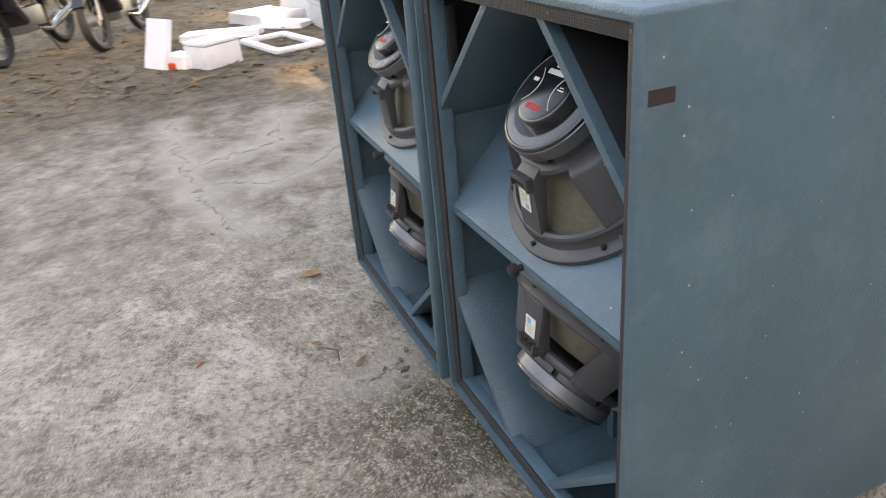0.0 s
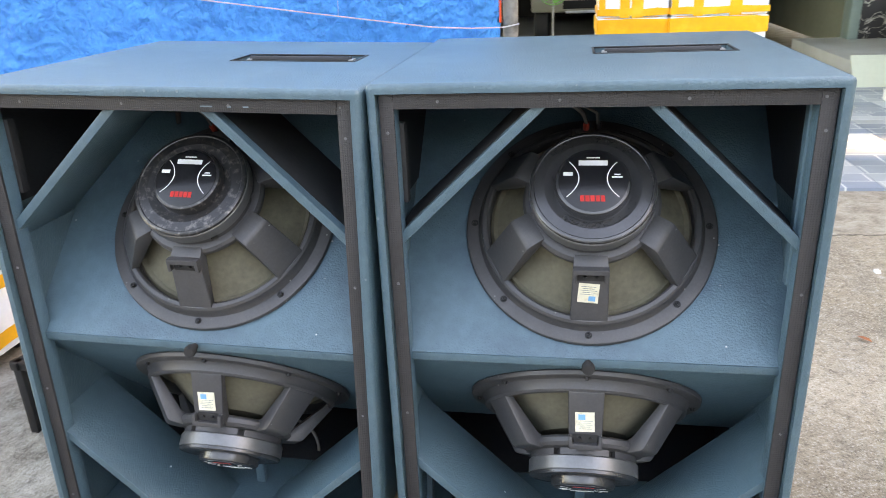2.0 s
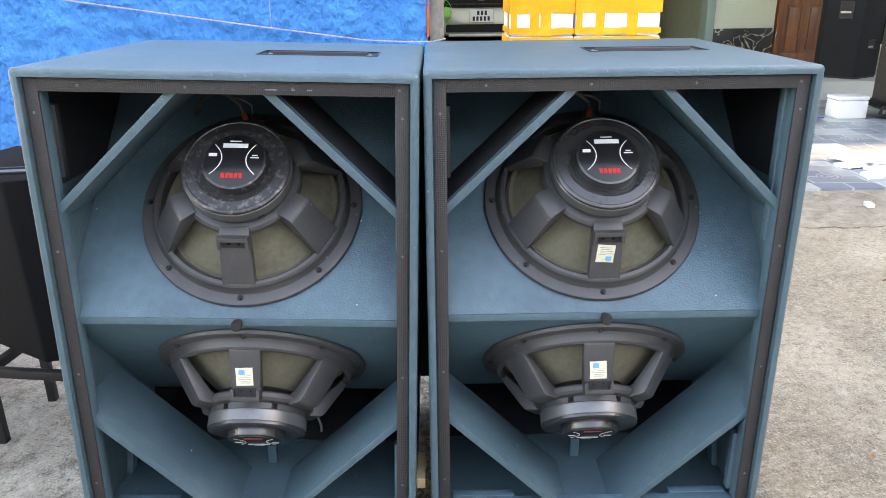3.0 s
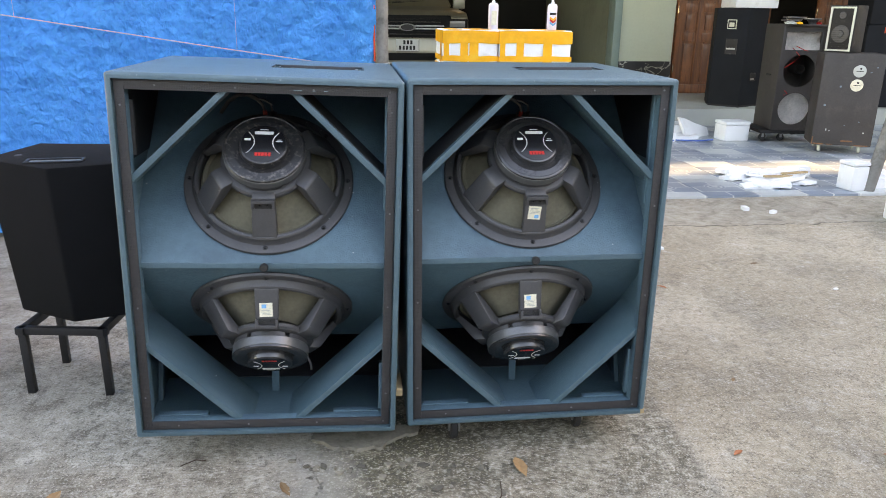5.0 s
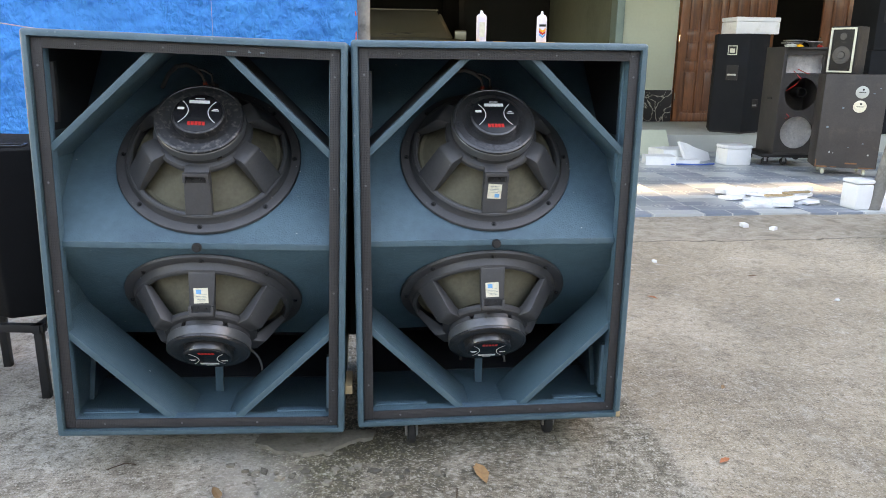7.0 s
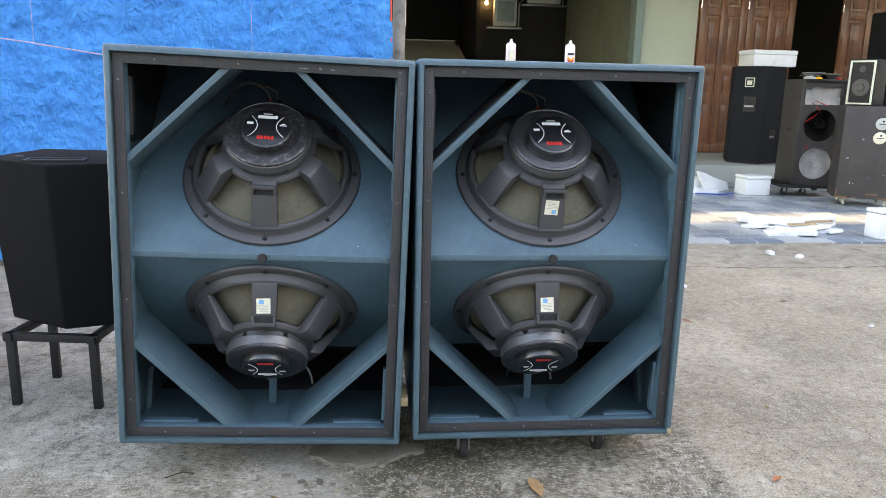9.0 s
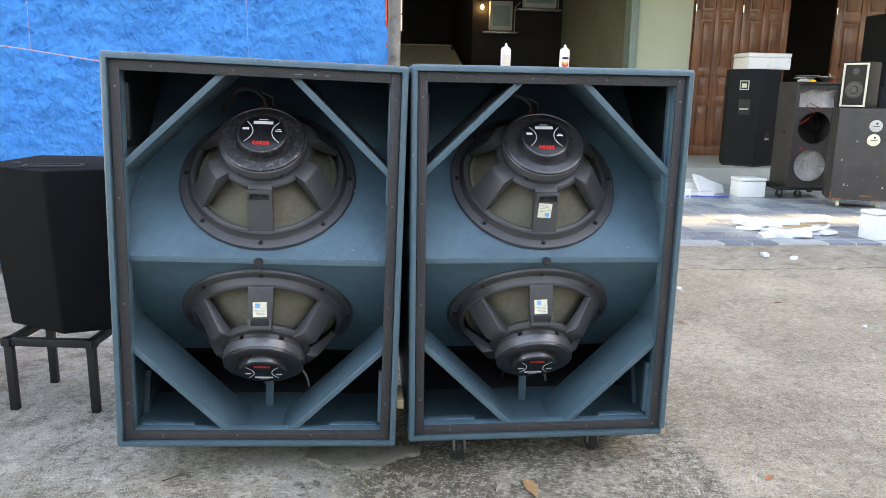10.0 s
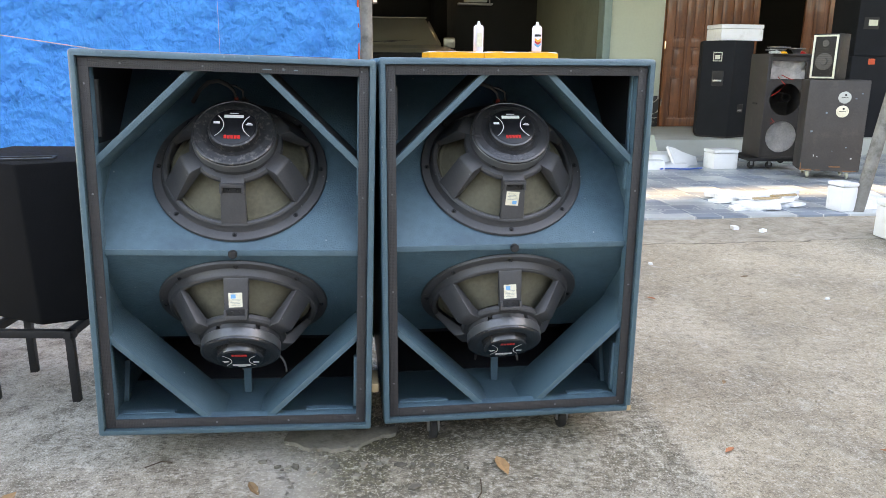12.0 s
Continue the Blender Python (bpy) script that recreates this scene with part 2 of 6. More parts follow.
def concrete_material():
    """Old yard concrete: pale worn laitance, dark damp stains, hairline cracks, moss in one damp place and soil towards the trees."""
    m = bpy.data.materials.new("weathered_concrete")
    m.use_nodes = True
    n, l, b = nodes_of(m)
    tc = n.new("ShaderNodeTexCoord")

    def noise_at(scale, detail=8, rough=0.6, src=None):
        t = n.new("ShaderNodeTexNoise")
        t.inputs["Scale"].default_value, t.inputs["Detail"].default_value, t.inputs["Roughness"].default_value = scale, detail, rough
        l.new(src or tc.outputs["Object"], t.inputs["Vector"])
        return t

    def ramp(src, lo, hi, to0=0.0, to1=1.0):
        r = n.new("ShaderNodeMapRange")
        for k, val in (("From Min", lo), ("From Max", hi), ("To Min", to0), ("To Max", to1)):
            r.inputs[k].default_value = val
        l.new(src, r.inputs["Value"])
        return r.outputs[0]

    def blend(fac, a, c, mode="MIX"):
        x = n.new("ShaderNodeMix")
        x.data_type, x.blend_type = "RGBA", mode
        for k, val in ((0, fac), (6, a), (7, c)):
            if isinstance(val, (tuple, float)):
                x.inputs[k].default_value = val if isinstance(val, float) else (*val, 1)
            else:
                l.new(val, x.inputs[k])
        return x.outputs[2]

    def near(cx, cy, r0, r1, wobble=0.35):
        sub, ln = n.new("ShaderNodeVectorMath"), n.new("ShaderNodeVectorMath")
        sub.operation, ln.operation = "SUBTRACT", "LENGTH"
        sub.inputs[1].default_value = (cx, cy, 0)
        l.new(tc.outputs["Object"], sub.inputs[0]), l.new(sub.outputs[0], ln.inputs[0])
        w, a = noise_at(2.6, 6), n.new("ShaderNodeMath")
        a.operation, a.inputs[1].default_value = "MULTIPLY_ADD", wobble * 2
        l.new(w.outputs["Fac"], a.inputs[0]), l.new(ln.outputs["Value"], a.inputs[2])
        return ramp(a.outputs[0], r0 + wobble, r1 + wobble, 1.0, 0.0)

    def times(a, c):
        q = n.new("ShaderNodeMath")
        q.operation = "MULTIPLY"
        l.new(a, q.inputs[0])
        if isinstance(c, float):
            q.inputs[1].default_value = c
        else:
            l.new(c, q.inputs[1])
        return q.outputs[0]

    def plus(a, amount, c):
        q = n.new("ShaderNodeMath")
        q.operation, q.inputs[1].default_value = "MULTIPLY_ADD", amount
        l.new(a, q.inputs[0]), l.new(c, q.inputs[2])
        return q.outputs[0]

    broad, mid, grit, fleck = noise_at(0.8, 7), noise_at(2.6, 8, 0.62), noise_at(38, 9, 0.78), noise_at(150, 4, 0.7)
    swirl = noise_at(5.5, 15, 0.76)
    swirl.inputs["Distortion"].default_value = 0.35
    patch = noise_at(1.7, 12, 0.72)
    sep = n.new("ShaderNodeSeparateXYZ")
    l.new(tc.outputs["Object"], sep.inputs[0])
    wob = noise_at(5.0, 9, 0.65).outputs["Fac"]
    # pale worn laitance with trowel swirls
    col = blend(ramp(broad.outputs["Fac"], 0.40, 0.60), (0.32, 0.278, 0.225), (0.47, 0.42, 0.352))
    col = blend(ramp(swirl.outputs["Fac"], 0.53, 0.59, 0, 0.8), col, (0.60, 0.56, 0.495))
    col = blend(ramp(swirl.outputs["Fac"], 0.485, 0.40, 0, 0.8), col, (0.165, 0.142, 0.11))
    col = blend(ramp(patch.outputs["Fac"], 0.46, 0.34, 0, 0.7), col, (0.20, 0.172, 0.135))
    # smooth browner slab beside the boxes, on the house side
    brown = ramp(plus(wob, 0.10, sep.outputs["X"]), 0.895, 0.945)
    tan = blend(ramp(broad.outputs["Fac"], 0.4, 0.6), (0.345, 0.282, 0.205), (0.46, 0.39, 0.297))
    tan = blend(ramp(patch.outputs["Fac"], 0.50, 0.38, 0, 0.7), tan, (0.25, 0.212, 0.165))
    tan = blend(ramp(patch.outputs["Fac"], 0.55, 0.66, 0, 0.5), tan, (0.55, 0.485, 0.39))
    streak = noise_at(9.0, 12, 0.75)
    streak.inputs["Distortion"].default_value = 0.8
    tan = blend(ramp(streak.outputs["Fac"], 0.46, 0.38, 0, 0.5), tan, (0.20, 0.168, 0.128))
    tan = blend(ramp(streak.outputs["Fac"], 0.55, 0.64, 0, 0.5), tan, (0.52, 0.48, 0.42))
    col = blend(brown, col, tan)
    # strip of bare, damp aggregate before the boxes, between the two slabs
    left_edge, right_edge = ramp(plus(swirl.outputs["Fac"], 0.3, sep.outputs["X"]), -0.135, -0.11), ramp(plus(wob, 0.10, sep.outputs["X"]), 0.925, 0.885)
    front = ramp(plus(swirl.outputs["Fac"], 0.9, sep.outputs["Y"]), -0.12, 0.30, 0.12, 1.0)
    strip = times(times(times(left_edge, right_edge), front), ramp(sep.outputs["Y"], 1.2, 0.8))
    bed = blend(ramp(grit.outputs["Fac"], 0.40, 0.60), (0.095, 0.082, 0.057), (0.33, 0.29, 0.222))
    bed = blend(ramp(swirl.outputs["Fac"], 0.48, 0.58, 0, 0.7), bed, (0.43, 0.385, 0.31))
    peb = n.new("ShaderNodeTexVoronoi")
    peb.inputs["Scale"].default_value = 62
    l.new(tc.outputs["Object"], peb.inputs["Vector"])
    tone = n.new("ShaderNodeSeparateColor")
    l.new(peb.outputs["Color"], tone.inputs[0])
    pebble = times(ramp(plus(grit.outputs["Fac"], 0.5, peb.outputs["Distance"]), 0.62, 0.50), ramp(tone.outputs[0], 0.62, 0.72))
    bed = blend(times(pebble, 0.8), bed, blend(ramp(tone.outputs[1], 0, 1), (0.30, 0.28, 0.235), (0.58, 0.55, 0.50)))
    dark_core = near(0.0, -0.02, 0.10, 0.42)
    bed = blend(times(dark_core, ramp(swirl.outputs["Fac"], 0.62, 0.50, 0, 0.9)), bed, blend(ramp(grit.outputs["Fac"], 0.45, 0.62), (0.055, 0.047, 0.026), (0.17, 0.15, 0.09)))
    moss = near(-0.10, -0.07, 0.02, 0.3)
    bed = blend(times(moss, ramp(grit.outputs["Fac"], 0.49, 0.57, 0, 0.6)), bed, (0.135, 0.135, 0.04))
    col = blend(strip, col, bed)
    wet = times(dark_core, strip)
    # grain and flecks, coarser off the smooth slab
    rough_side = ramp(brown, 0, 1, 1.0, 0.7)
    col = blend(times(ramp(grit.outputs["Fac"], 0.49, 0.38, 0, 0.8), rough_side), col, (0.12, 0.105, 0.085))
    col = blend(times(ramp(grit.outputs["Fac"], 0.54, 0.64, 0, 0.65), rough_side), col, (0.60, 0.57, 0.52))
    col = blend(ramp(fleck.outputs["Fac"], 0.56, 0.63, 0, 0.65), col, (0.68, 0.635, 0.56))
    col = blend(ramp(fleck.outputs["Fac"], 0.44, 0.36, 0, 0.65), col, (0.085, 0.072, 0.054))
    # grey weathered slab farther off, then soil under the trees
    col = blend(ramp(plus(wob, 0.8, sep.outputs["X"]), -0.5, -1.5, 0, 0.8), col, blend(ramp(swirl.outputs["Fac"], 0.40, 0.62), (0.125, 0.108, 0.086), (0.345, 0.31, 0.265)))
    soil = ramp(plus(mid.outputs["Fac"], 1.6, sep.outputs["X"]), -2.2, -3.2, 0, 0.97)
    col = blend(soil, col, blend(ramp(swirl.outputs["Fac"], 0.4, 0.6), (0.055, 0.042, 0.026), (0.165, 0.128, 0.085)))
    for cx, cy, r in ((-2.95, 0.42, 0.2), (-3.3, -0.30, 0.16), (-2.25, -0.33, 0.05), (-1.9, -0.33, 0.04)):
        col = blend(times(near(cx, cy, 0.02, r, 0.12), ramp(grit.outputs["Fac"], 0.42, 0.54, 0.25, 0.9)), col, (0.095, 0.085, 0.028))
    # cracks in the broken slab: wandering lines from point to point
    warp = n.new("ShaderNodeVectorMath")
    warp.operation = "MULTIPLY_ADD"
    warp.inputs[1].default_value = (0.44, 0.44, 0)
    l.new(noise_at(4.0, 9, 0.7).outputs["Color"], warp.inputs[0]), l.new(tc.outputs["Object"], warp.inputs[2])
    gap = None
    for line in (((-3.5, -0.42), (-2.5, -0.42), (-1.78, -0.36), (-1.52, -0.26)), ((-2.15, -0.38), (-2.05, 0.05), (-2.5, 0.5), (-3.1, 0.8)), ((-2.5, -0.42), (-2.7, 0.1), (-3.3, 0.25)), ((-0.34, 0.11), (-0.30, 0.0), (-0.26, -0.14)),):
        for (ax, ay), (bx, by) in zip(line, line[1:]):
            dx, dy = bx - ax, by - ay
            size = math.hypot(dx, dy)
            mp = n.new("ShaderNodeMapping")
            mp.vector_type = "TEXTURE"
            mp.inputs["Location"].default_value = ((ax + bx) / 2 + 0.22, (ay + by) / 2 + 0.22, 0)
            mp.inputs["Rotation"].default_value = (0, 0, math.atan2(dy, dx))
            ab, mxm, ln = n.new("ShaderNodeVectorMath"), n.new("ShaderNodeVectorMath"), n.new("ShaderNodeVectorMath")
            ab.operation, mxm.operation, ln.operation = "ABSOLUTE", "MAXIMUM", "LENGTH"
            off = n.new("ShaderNodeVectorMath")
            off.operation = "SUBTRACT"
            off.inputs[1].default_value = (size / 2, 0, 1000)
            l.new(warp.outputs[0], mp.inputs[0]), l.new(mp.outputs[0], ab.inputs[0]), l.new(ab.outputs[0], off.inputs[0])
            l.new(off.outputs[0], mxm.inputs[0]), l.new(mxm.outputs[0], ln.inputs[0])
            if gap is None:
                gap = ln.outputs["Value"]
            else:
                mn = n.new("ShaderNodeMath")
                mn.operation = "MINIMUM"
                l.new(gap, mn.inputs[0]), l.new(ln.outputs["Value"], mn.inputs[1])
                gap = mn.outputs[0]
    crack = times(ramp(plus(grit.outputs["Fac"], 0.03, gap), 0.013, 0.020, 0.65, 0), ramp(swirl.outputs["Fac"], 0.36, 0.52, 0.25, 1.0))
    col = blend(ramp(plus(swirl.outputs["Fac"], 0.35, gap), 0.20, 0.34, 0.55, 0), col, (0.47, 0.445, 0.40))
    col = blend(crack, col, (0.045, 0.038, 0.026))
    # the joint where the apron before the porch was cast later
    wav, dif, ab, jo = n.new("ShaderNodeMath"), n.new("ShaderNodeMath"), n.new("ShaderNodeMath"), n.new("ShaderNodeMath")
    wav.operation, dif.operation, ab.operation, jo.operation = "MULTIPLY_ADD", "SUBTRACT", "ABSOLUTE", "MULTIPLY"
    wav.inputs[1].default_value, wav.inputs[2].default_value = 0.22, 2.24
    l.new(noise_at(3.0, 6).outputs["Fac"], wav.inputs[0]), l.new(sep.outputs["Y"], dif.inputs[0]), l.new(wav.outputs[0], dif.inputs[1])
    l.new(dif.outputs[0], ab.inputs[0]), l.new(ramp(ab.outputs[0], 0.0, 0.012, 1, 0), jo.inputs[0]), l.new(ramp(sep.outputs["X"], 0.8, 1.1), jo.inputs[1])
    col = blend(jo.outputs[0], col, (0.08, 0.07, 0.055))
    apron = blend(ramp(streak.outputs["Fac"], 0.40, 0.58), (0.20, 0.175, 0.14), (0.40, 0.37, 0.32))
    col = blend(ramp(dif.outputs[0], 0.0, 0.03, 0, 0.55), col, apron)
    l.new(col, b.inputs["Base Color"])
    l.new(ramp(wet, 0, 1, 0.88, 0.6), b.inputs["Roughness"])
    h = n.new("ShaderNodeMath")
    h.operation, h.inputs[1].default_value = "MULTIPLY_ADD", 0.35
    l.new(grit.outputs["Fac"], h.inputs[0]), l.new(mid.outputs["Fac"], h.inputs[2])
    h2 = n.new("ShaderNodeMath")
    h2.operation, h2.inputs[1].default_value = "MULTIPLY_ADD", -0.6
    l.new(crack, h2.inputs[0]), l.new(h.outputs[0], h2.inputs[2])
    bp = n.new("ShaderNodeBump")
    bp.inputs["Strength"].default_value, bp.inputs["Distance"].default_value = 1.0, 0.04
    l.new(h2.outputs[0], bp.inputs["Height"]), l.new(bp.outputs[0], b.inputs["Normal"])
    return m


def tarp_material():
    """Blue woven polyethylene sheet with crushed creases."""
    m = mat("blue_woven_plastic_sheet", (0.003, 0.285, 0.72), 0.26, vary=0.14, scale=2.5, fine=30, bump=0.0, tint=(0.01, 0.35, 0.82), tint_amount=0.6, tint_scale=5)
    n, l, b = nodes_of(m)
    tc, w, nz, ad, bp = n.new("ShaderNodeTexCoord"), n.new("ShaderNodeTexNoise"), n.new("ShaderNodeTexVoronoi"), n.new("ShaderNodeMath"), n.new("ShaderNodeBump")
    mp = n.new("ShaderNodeMapping")
    mp.inputs["Scale"].default_value = (1.25, 1, 1)
    w.inputs["Scale"].default_value, w.inputs["Detail"].default_value, w.inputs["Distortion"].default_value = 26, 9, 1.0
    nz.inputs["Scale"].default_value = 34
    ad.operation, ad.inputs[1].default_value = "MULTIPLY_ADD", 0.35
    bp.inputs["Strength"].default_value, bp.inputs["Distance"].default_value = 0.8, 0.03
    l.new(tc.outputs["Object"], mp.inputs[0]), l.new(mp.outputs[0], w.inputs["Vector"]), l.new(mp.outputs[0], nz.inputs["Vector"])
    l.new(nz.outputs["Distance"], ad.inputs[0]), l.new(w.outputs["Fac"], ad.inputs[2]), l.new(ad.outputs[0], bp.inputs["Height"]), l.new(bp.outputs[0], b.inputs["Normal"])
    b.inputs["Specular IOR Level"].default_value = 0.22
    # thin plastic: part of the light behind it comes through
    tr, ms = n.new("ShaderNodeBsdfTranslucent"), n.new("ShaderNodeMixShader")
    tr.inputs["Color"].default_value, ms.inputs[0].default_value = (0.01, 0.50, 0.95, 1), 0.22
    l.new(bp.outputs[0], tr.inputs["Normal"]), l.new(b.outputs[0], ms.inputs[1]), l.new(tr.outputs[0], ms.inputs[2]), l.new(ms.outputs[0], n["Material Output"].inputs["Surface"])
    return m


def tile_material():
    """Glazed yard tile: blue-grey and pale oblong fields round a round ornament, its tone different from tile to tile."""
    m = mat("glazed_patterned_tile", (0.30, 0.36, 0.42), 0.3, vary=0.1, scale=5, bump=0.02, random_tone=0.16)
    n, l, b = nodes_of(m)
    tc, br, mx = n.new("ShaderNodeTexCoord"), n.new("ShaderNodeTexBrick"), n.new("ShaderNodeMix")
    br.inputs["Scale"].default_value = 1.0
    br.inputs["Brick Width"].default_value, br.inputs["Row Height"].default_value = 0.36, 0.165
    br.inputs["Mortar Size"].default_value = 0.006
    br.inputs["Color1"].default_value, br.inputs["Color2"].default_value, br.inputs["Mortar"].default_value = (0.17, 0.22, 0.29, 1), (0.50, 0.53, 0.53, 1), (0.6, 0.62, 0.6, 1)
    mx.data_type, mx.blend_type = "RGBA", "MIX"
    hsv = next(x for x in n if x.bl_idname == "ShaderNodeHueSaturation")
    l.new(tc.outputs["Object"], br.inputs["Vector"])
    ln, rr, mz = n.new("ShaderNodeVectorMath"), n.new("ShaderNodeMapRange"), n.new("ShaderNodeTexWave")
    ln.operation = "LENGTH"
    l.new(tc.outputs["Object"], ln.inputs[0])
    rr.inputs["From Min"].default_value, rr.inputs["From Max"].default_value = 0.085, 0.08
    l.new(ln.outputs["Value"], rr.inputs["Value"])
    mz.wave_type, mz.rings_direction = "RINGS", "SPHERICAL"
    mz.inputs["Scale"].default_value, mz.inputs["Distortion"].default_value = 9, 4
    l.new(tc.outputs["Object"], mz.inputs["Vector"])
    m2 = n.new("ShaderNodeMix")
    m2.data_type = "RGBA"
    m2.inputs[6].default_value, m2.inputs[7].default_value = (0.17, 0.22, 0.29, 1), (0.55, 0.57, 0.56, 1)
    l.new(mz.outputs["Fac"], m2.inputs[0])
    l.new(rr.outputs[0], mx.inputs[0]), l.new(br.outputs["Color"], mx.inputs[6]), l.new(m2.outputs[2], mx.inputs[7])
    l.new(mx.outputs[2], hsv.inputs["Color"])
    return m


def grain(m, dark, amount):
    """Long upright figure and fine pores drawn along the wood."""
    n, l, b = nodes_of(m)
    tc, mp, nz, rr, mx = (n.new("ShaderNode" + k) for k in ("TexCoord", "Mapping", "TexNoise", "MapRange", "Mix"))
    mp.inputs["Scale"].default_value = (26, 26, 1.3)
    nz.inputs["Scale"].default_value, nz.inputs["Detail"].default_value, nz.inputs["Distortion"].default_value = 1.0, 8, 0.6
    rr.inputs["From Min"].default_value, rr.inputs["From Max"].default_value, rr.inputs["To Max"].default_value = 0.46, 0.62, amount
    mx.data_type = "RGBA"
    l.new(tc.outputs["Object"], mp.inputs[0]), l.new(mp.outputs[0], nz.inputs["Vector"]), l.new(nz.outputs["Fac"], rr.inputs["Value"])
    l.new(rr.outputs[0], mx.inputs[0]), l.new(b.inputs["Base Color"].links[0].from_socket, mx.inputs[6])
    mx.inputs[7].default_value = (*dark, 1)
    l.new(mx.outputs[2], b.inputs["Base Color"])


grain(WOOD, (0.075, 0.022, 0.01), 0.7)


def marble_material():
    m = mat("black_veined_marble", (0.012, 0.012, 0.014), 0.4, vary=0.1, bump=0.0)
    n, l, b = nodes_of(m)
    tc, nz, rr, mx = n.new("ShaderNodeTexCoord"), n.new("ShaderNodeTexNoise"), n.new("ShaderNodeMapRange"), n.new("ShaderNodeMix")
    nz.inputs["Scale"].default_value, nz.inputs["Detail"].default_value, nz.inputs["Distortion"].default_value = 3.2, 5, 1.5
    rr.inputs["From Min"].default_value, rr.inputs["From Max"].default_value = 0.02, 0.004
    mx.data_type = "RGBA"
    mx.inputs[6].default_value, mx.inputs[7].default_value = (0.011, 0.011, 0.013, 1), (0.4, 0.38, 0.33, 1)
    su, ab = n.new("ShaderNodeMath"), n.new("ShaderNodeMath")
    su.operation, su.inputs[1].default_value, ab.operation = "SUBTRACT", 0.5, "ABSOLUTE"
    l.new(tc.outputs["Object"], nz.inputs["Vector"]), l.new(nz.outputs["Fac"], su.inputs[0]), l.new(su.outputs[0], ab.inputs[0]), l.new(ab.outputs[0], rr.inputs["Value"])
    l.new(rr.outputs[0], mx.inputs[0]), l.new(mx.outputs[2], b.inputs["Base Color"])
    return m


SLAB = mat("broken_slab_concrete", (0.29, 0.265, 0.22), 0.9, vary=0.3, scale=14, fine=90, bump=0.6, bump_scale=60, tint=(0.16, 0.14, 0.105), tint_amount=0.8, tint_scale=18, spots=0.52, random_tone=0.25)
FLAKE = mat("grey_concrete_crumb", (0.2, 0.18, 0.145), 0.9, vary=0.35, scale=30, fine=120, bump=0.6, bump_scale=90, random_tone=0.5)
CONCRETE, TARP, TILE, MARBLE = concrete_material(), tarp_material(), tile_material(), marble_material()

# ---- mesh helpers ----
def finish(name, bm, material, smooth=35):
    me = bpy.data.meshes.new(name)
    bmesh.ops.recalc_face_normals(bm, faces=bm.faces)
    bm.to_mesh(me)
    bm.free()
    me.materials.append(material)
    if smooth:
        for p in me.polygons:
            p.use_smooth = True
        me.set_sharp_from_angle(angle=radians(smooth))
    return new(name, me)


def part(name, bm, material, parent, label="", m=None, smooth=35):
    """One mesh under a thing or under a part, at the pose m in its parent's space."""
    ob = finish(name, bm, material, smooth)
    ob.parent = parent
    if m is not None:
        ob.matrix_basis = m
    return tagged(ob, label)


def thing(name, m, label, category, group="", kind=""):
    """An Empty at the base of a thing made of parts."""
    ob = new(name)
    ob.empty_display_size = 0.05
    ob.matrix_basis = m
    return tagged(ob, label, category, group, kind)


def shared(name, me, parent, m):
    """Another part on the same mesh data."""
    ob = new(name, me)
    ob.parent = parent
    ob.matrix_basis = m
    return ob


def add_box(bm, lo, hi, bevel=0.0, m=None):
    size = [b - a for a, b in zip(lo, hi)]
    mid = [(a + b) / 2 for a, b in zip(lo, hi)]
    r = bmesh.ops.create_cube(bm, size=1.0, matrix=(m or Matrix()) @ Matrix.LocRotScale(mid, None, size))
    if bevel:
        es = list({e for v in r["verts"] for e in v.link_edges})
        bmesh.ops.bevel(bm, geom=es, offset=bevel, segments=2, profile=0.6, affect="EDGES")
    return bm


def box(lo, hi, bevel=0.004, m=None):
    return add_box(bmesh.new(), lo, hi, bevel, m)


def add_prism(bm, pts, axis, lo, hi, bevel=0.0):
    """A polygon given in the two other axes, drawn out along axis from lo to hi."""
    def place(p, w):
        v = list(p)
        v.insert("xyz".index(axis), w)
        return v
    a = [bm.verts.new(place(p, lo)) for p in pts]
    c = [bm.verts.new(place(p, hi)) for p in pts]
    k = len(pts)
    bm.faces.new(a), bm.faces.new(list(reversed(c)))
    for i in range(k):
        bm.faces.new((a[i], c[i], c[(i + 1) % k], a[(i + 1) % k]))
    if bevel:
        bmesh.ops.recalc_face_normals(bm, faces=bm.faces)
        bmesh.ops.bevel(bm, geom=list({e for v in a + c for e in v.link_edges}), offset=bevel, segments=2, profile=0.6, affect="EDGES")
    return bm


def prism(pts, axis, lo, hi, bevel=0.0):
    return add_prism(bmesh.new(), pts, axis, lo, hi, bevel)


def add_lathe(bm, profile, n=48, m=None, closed=False):
    """A profile of (radius, height) turned round z."""
    m = m or Matrix()
    rings = []
    for r, z in profile:
        if r < 1e-6:
            rings.append([bm.verts.new(m @ Vector((0, 0, z)))] * n)
        else:
            rings.append([bm.verts.new(m @ Vector((r * math.cos(2 * math.pi * i / n), r * math.sin(2 * math.pi * i / n), z))) for i in range(n)])
    pairs = list(zip(rings, rings[1:])) + ([(rings[-1], rings[0])] if closed else [])
    for a, c in pairs:
        for i in range(n):
            vs = []
            for v in (a[i], a[(i + 1) % n], c[(i + 1) % n], c[i]):
                if v not in vs:
                    vs.append(v)
            if len(vs) > 2:
                bm.faces.new(vs)
    return bm


def lathe(profile, n=48, m=None, closed=False):
    return add_lathe(bmesh.new(), profile, n, m, closed)


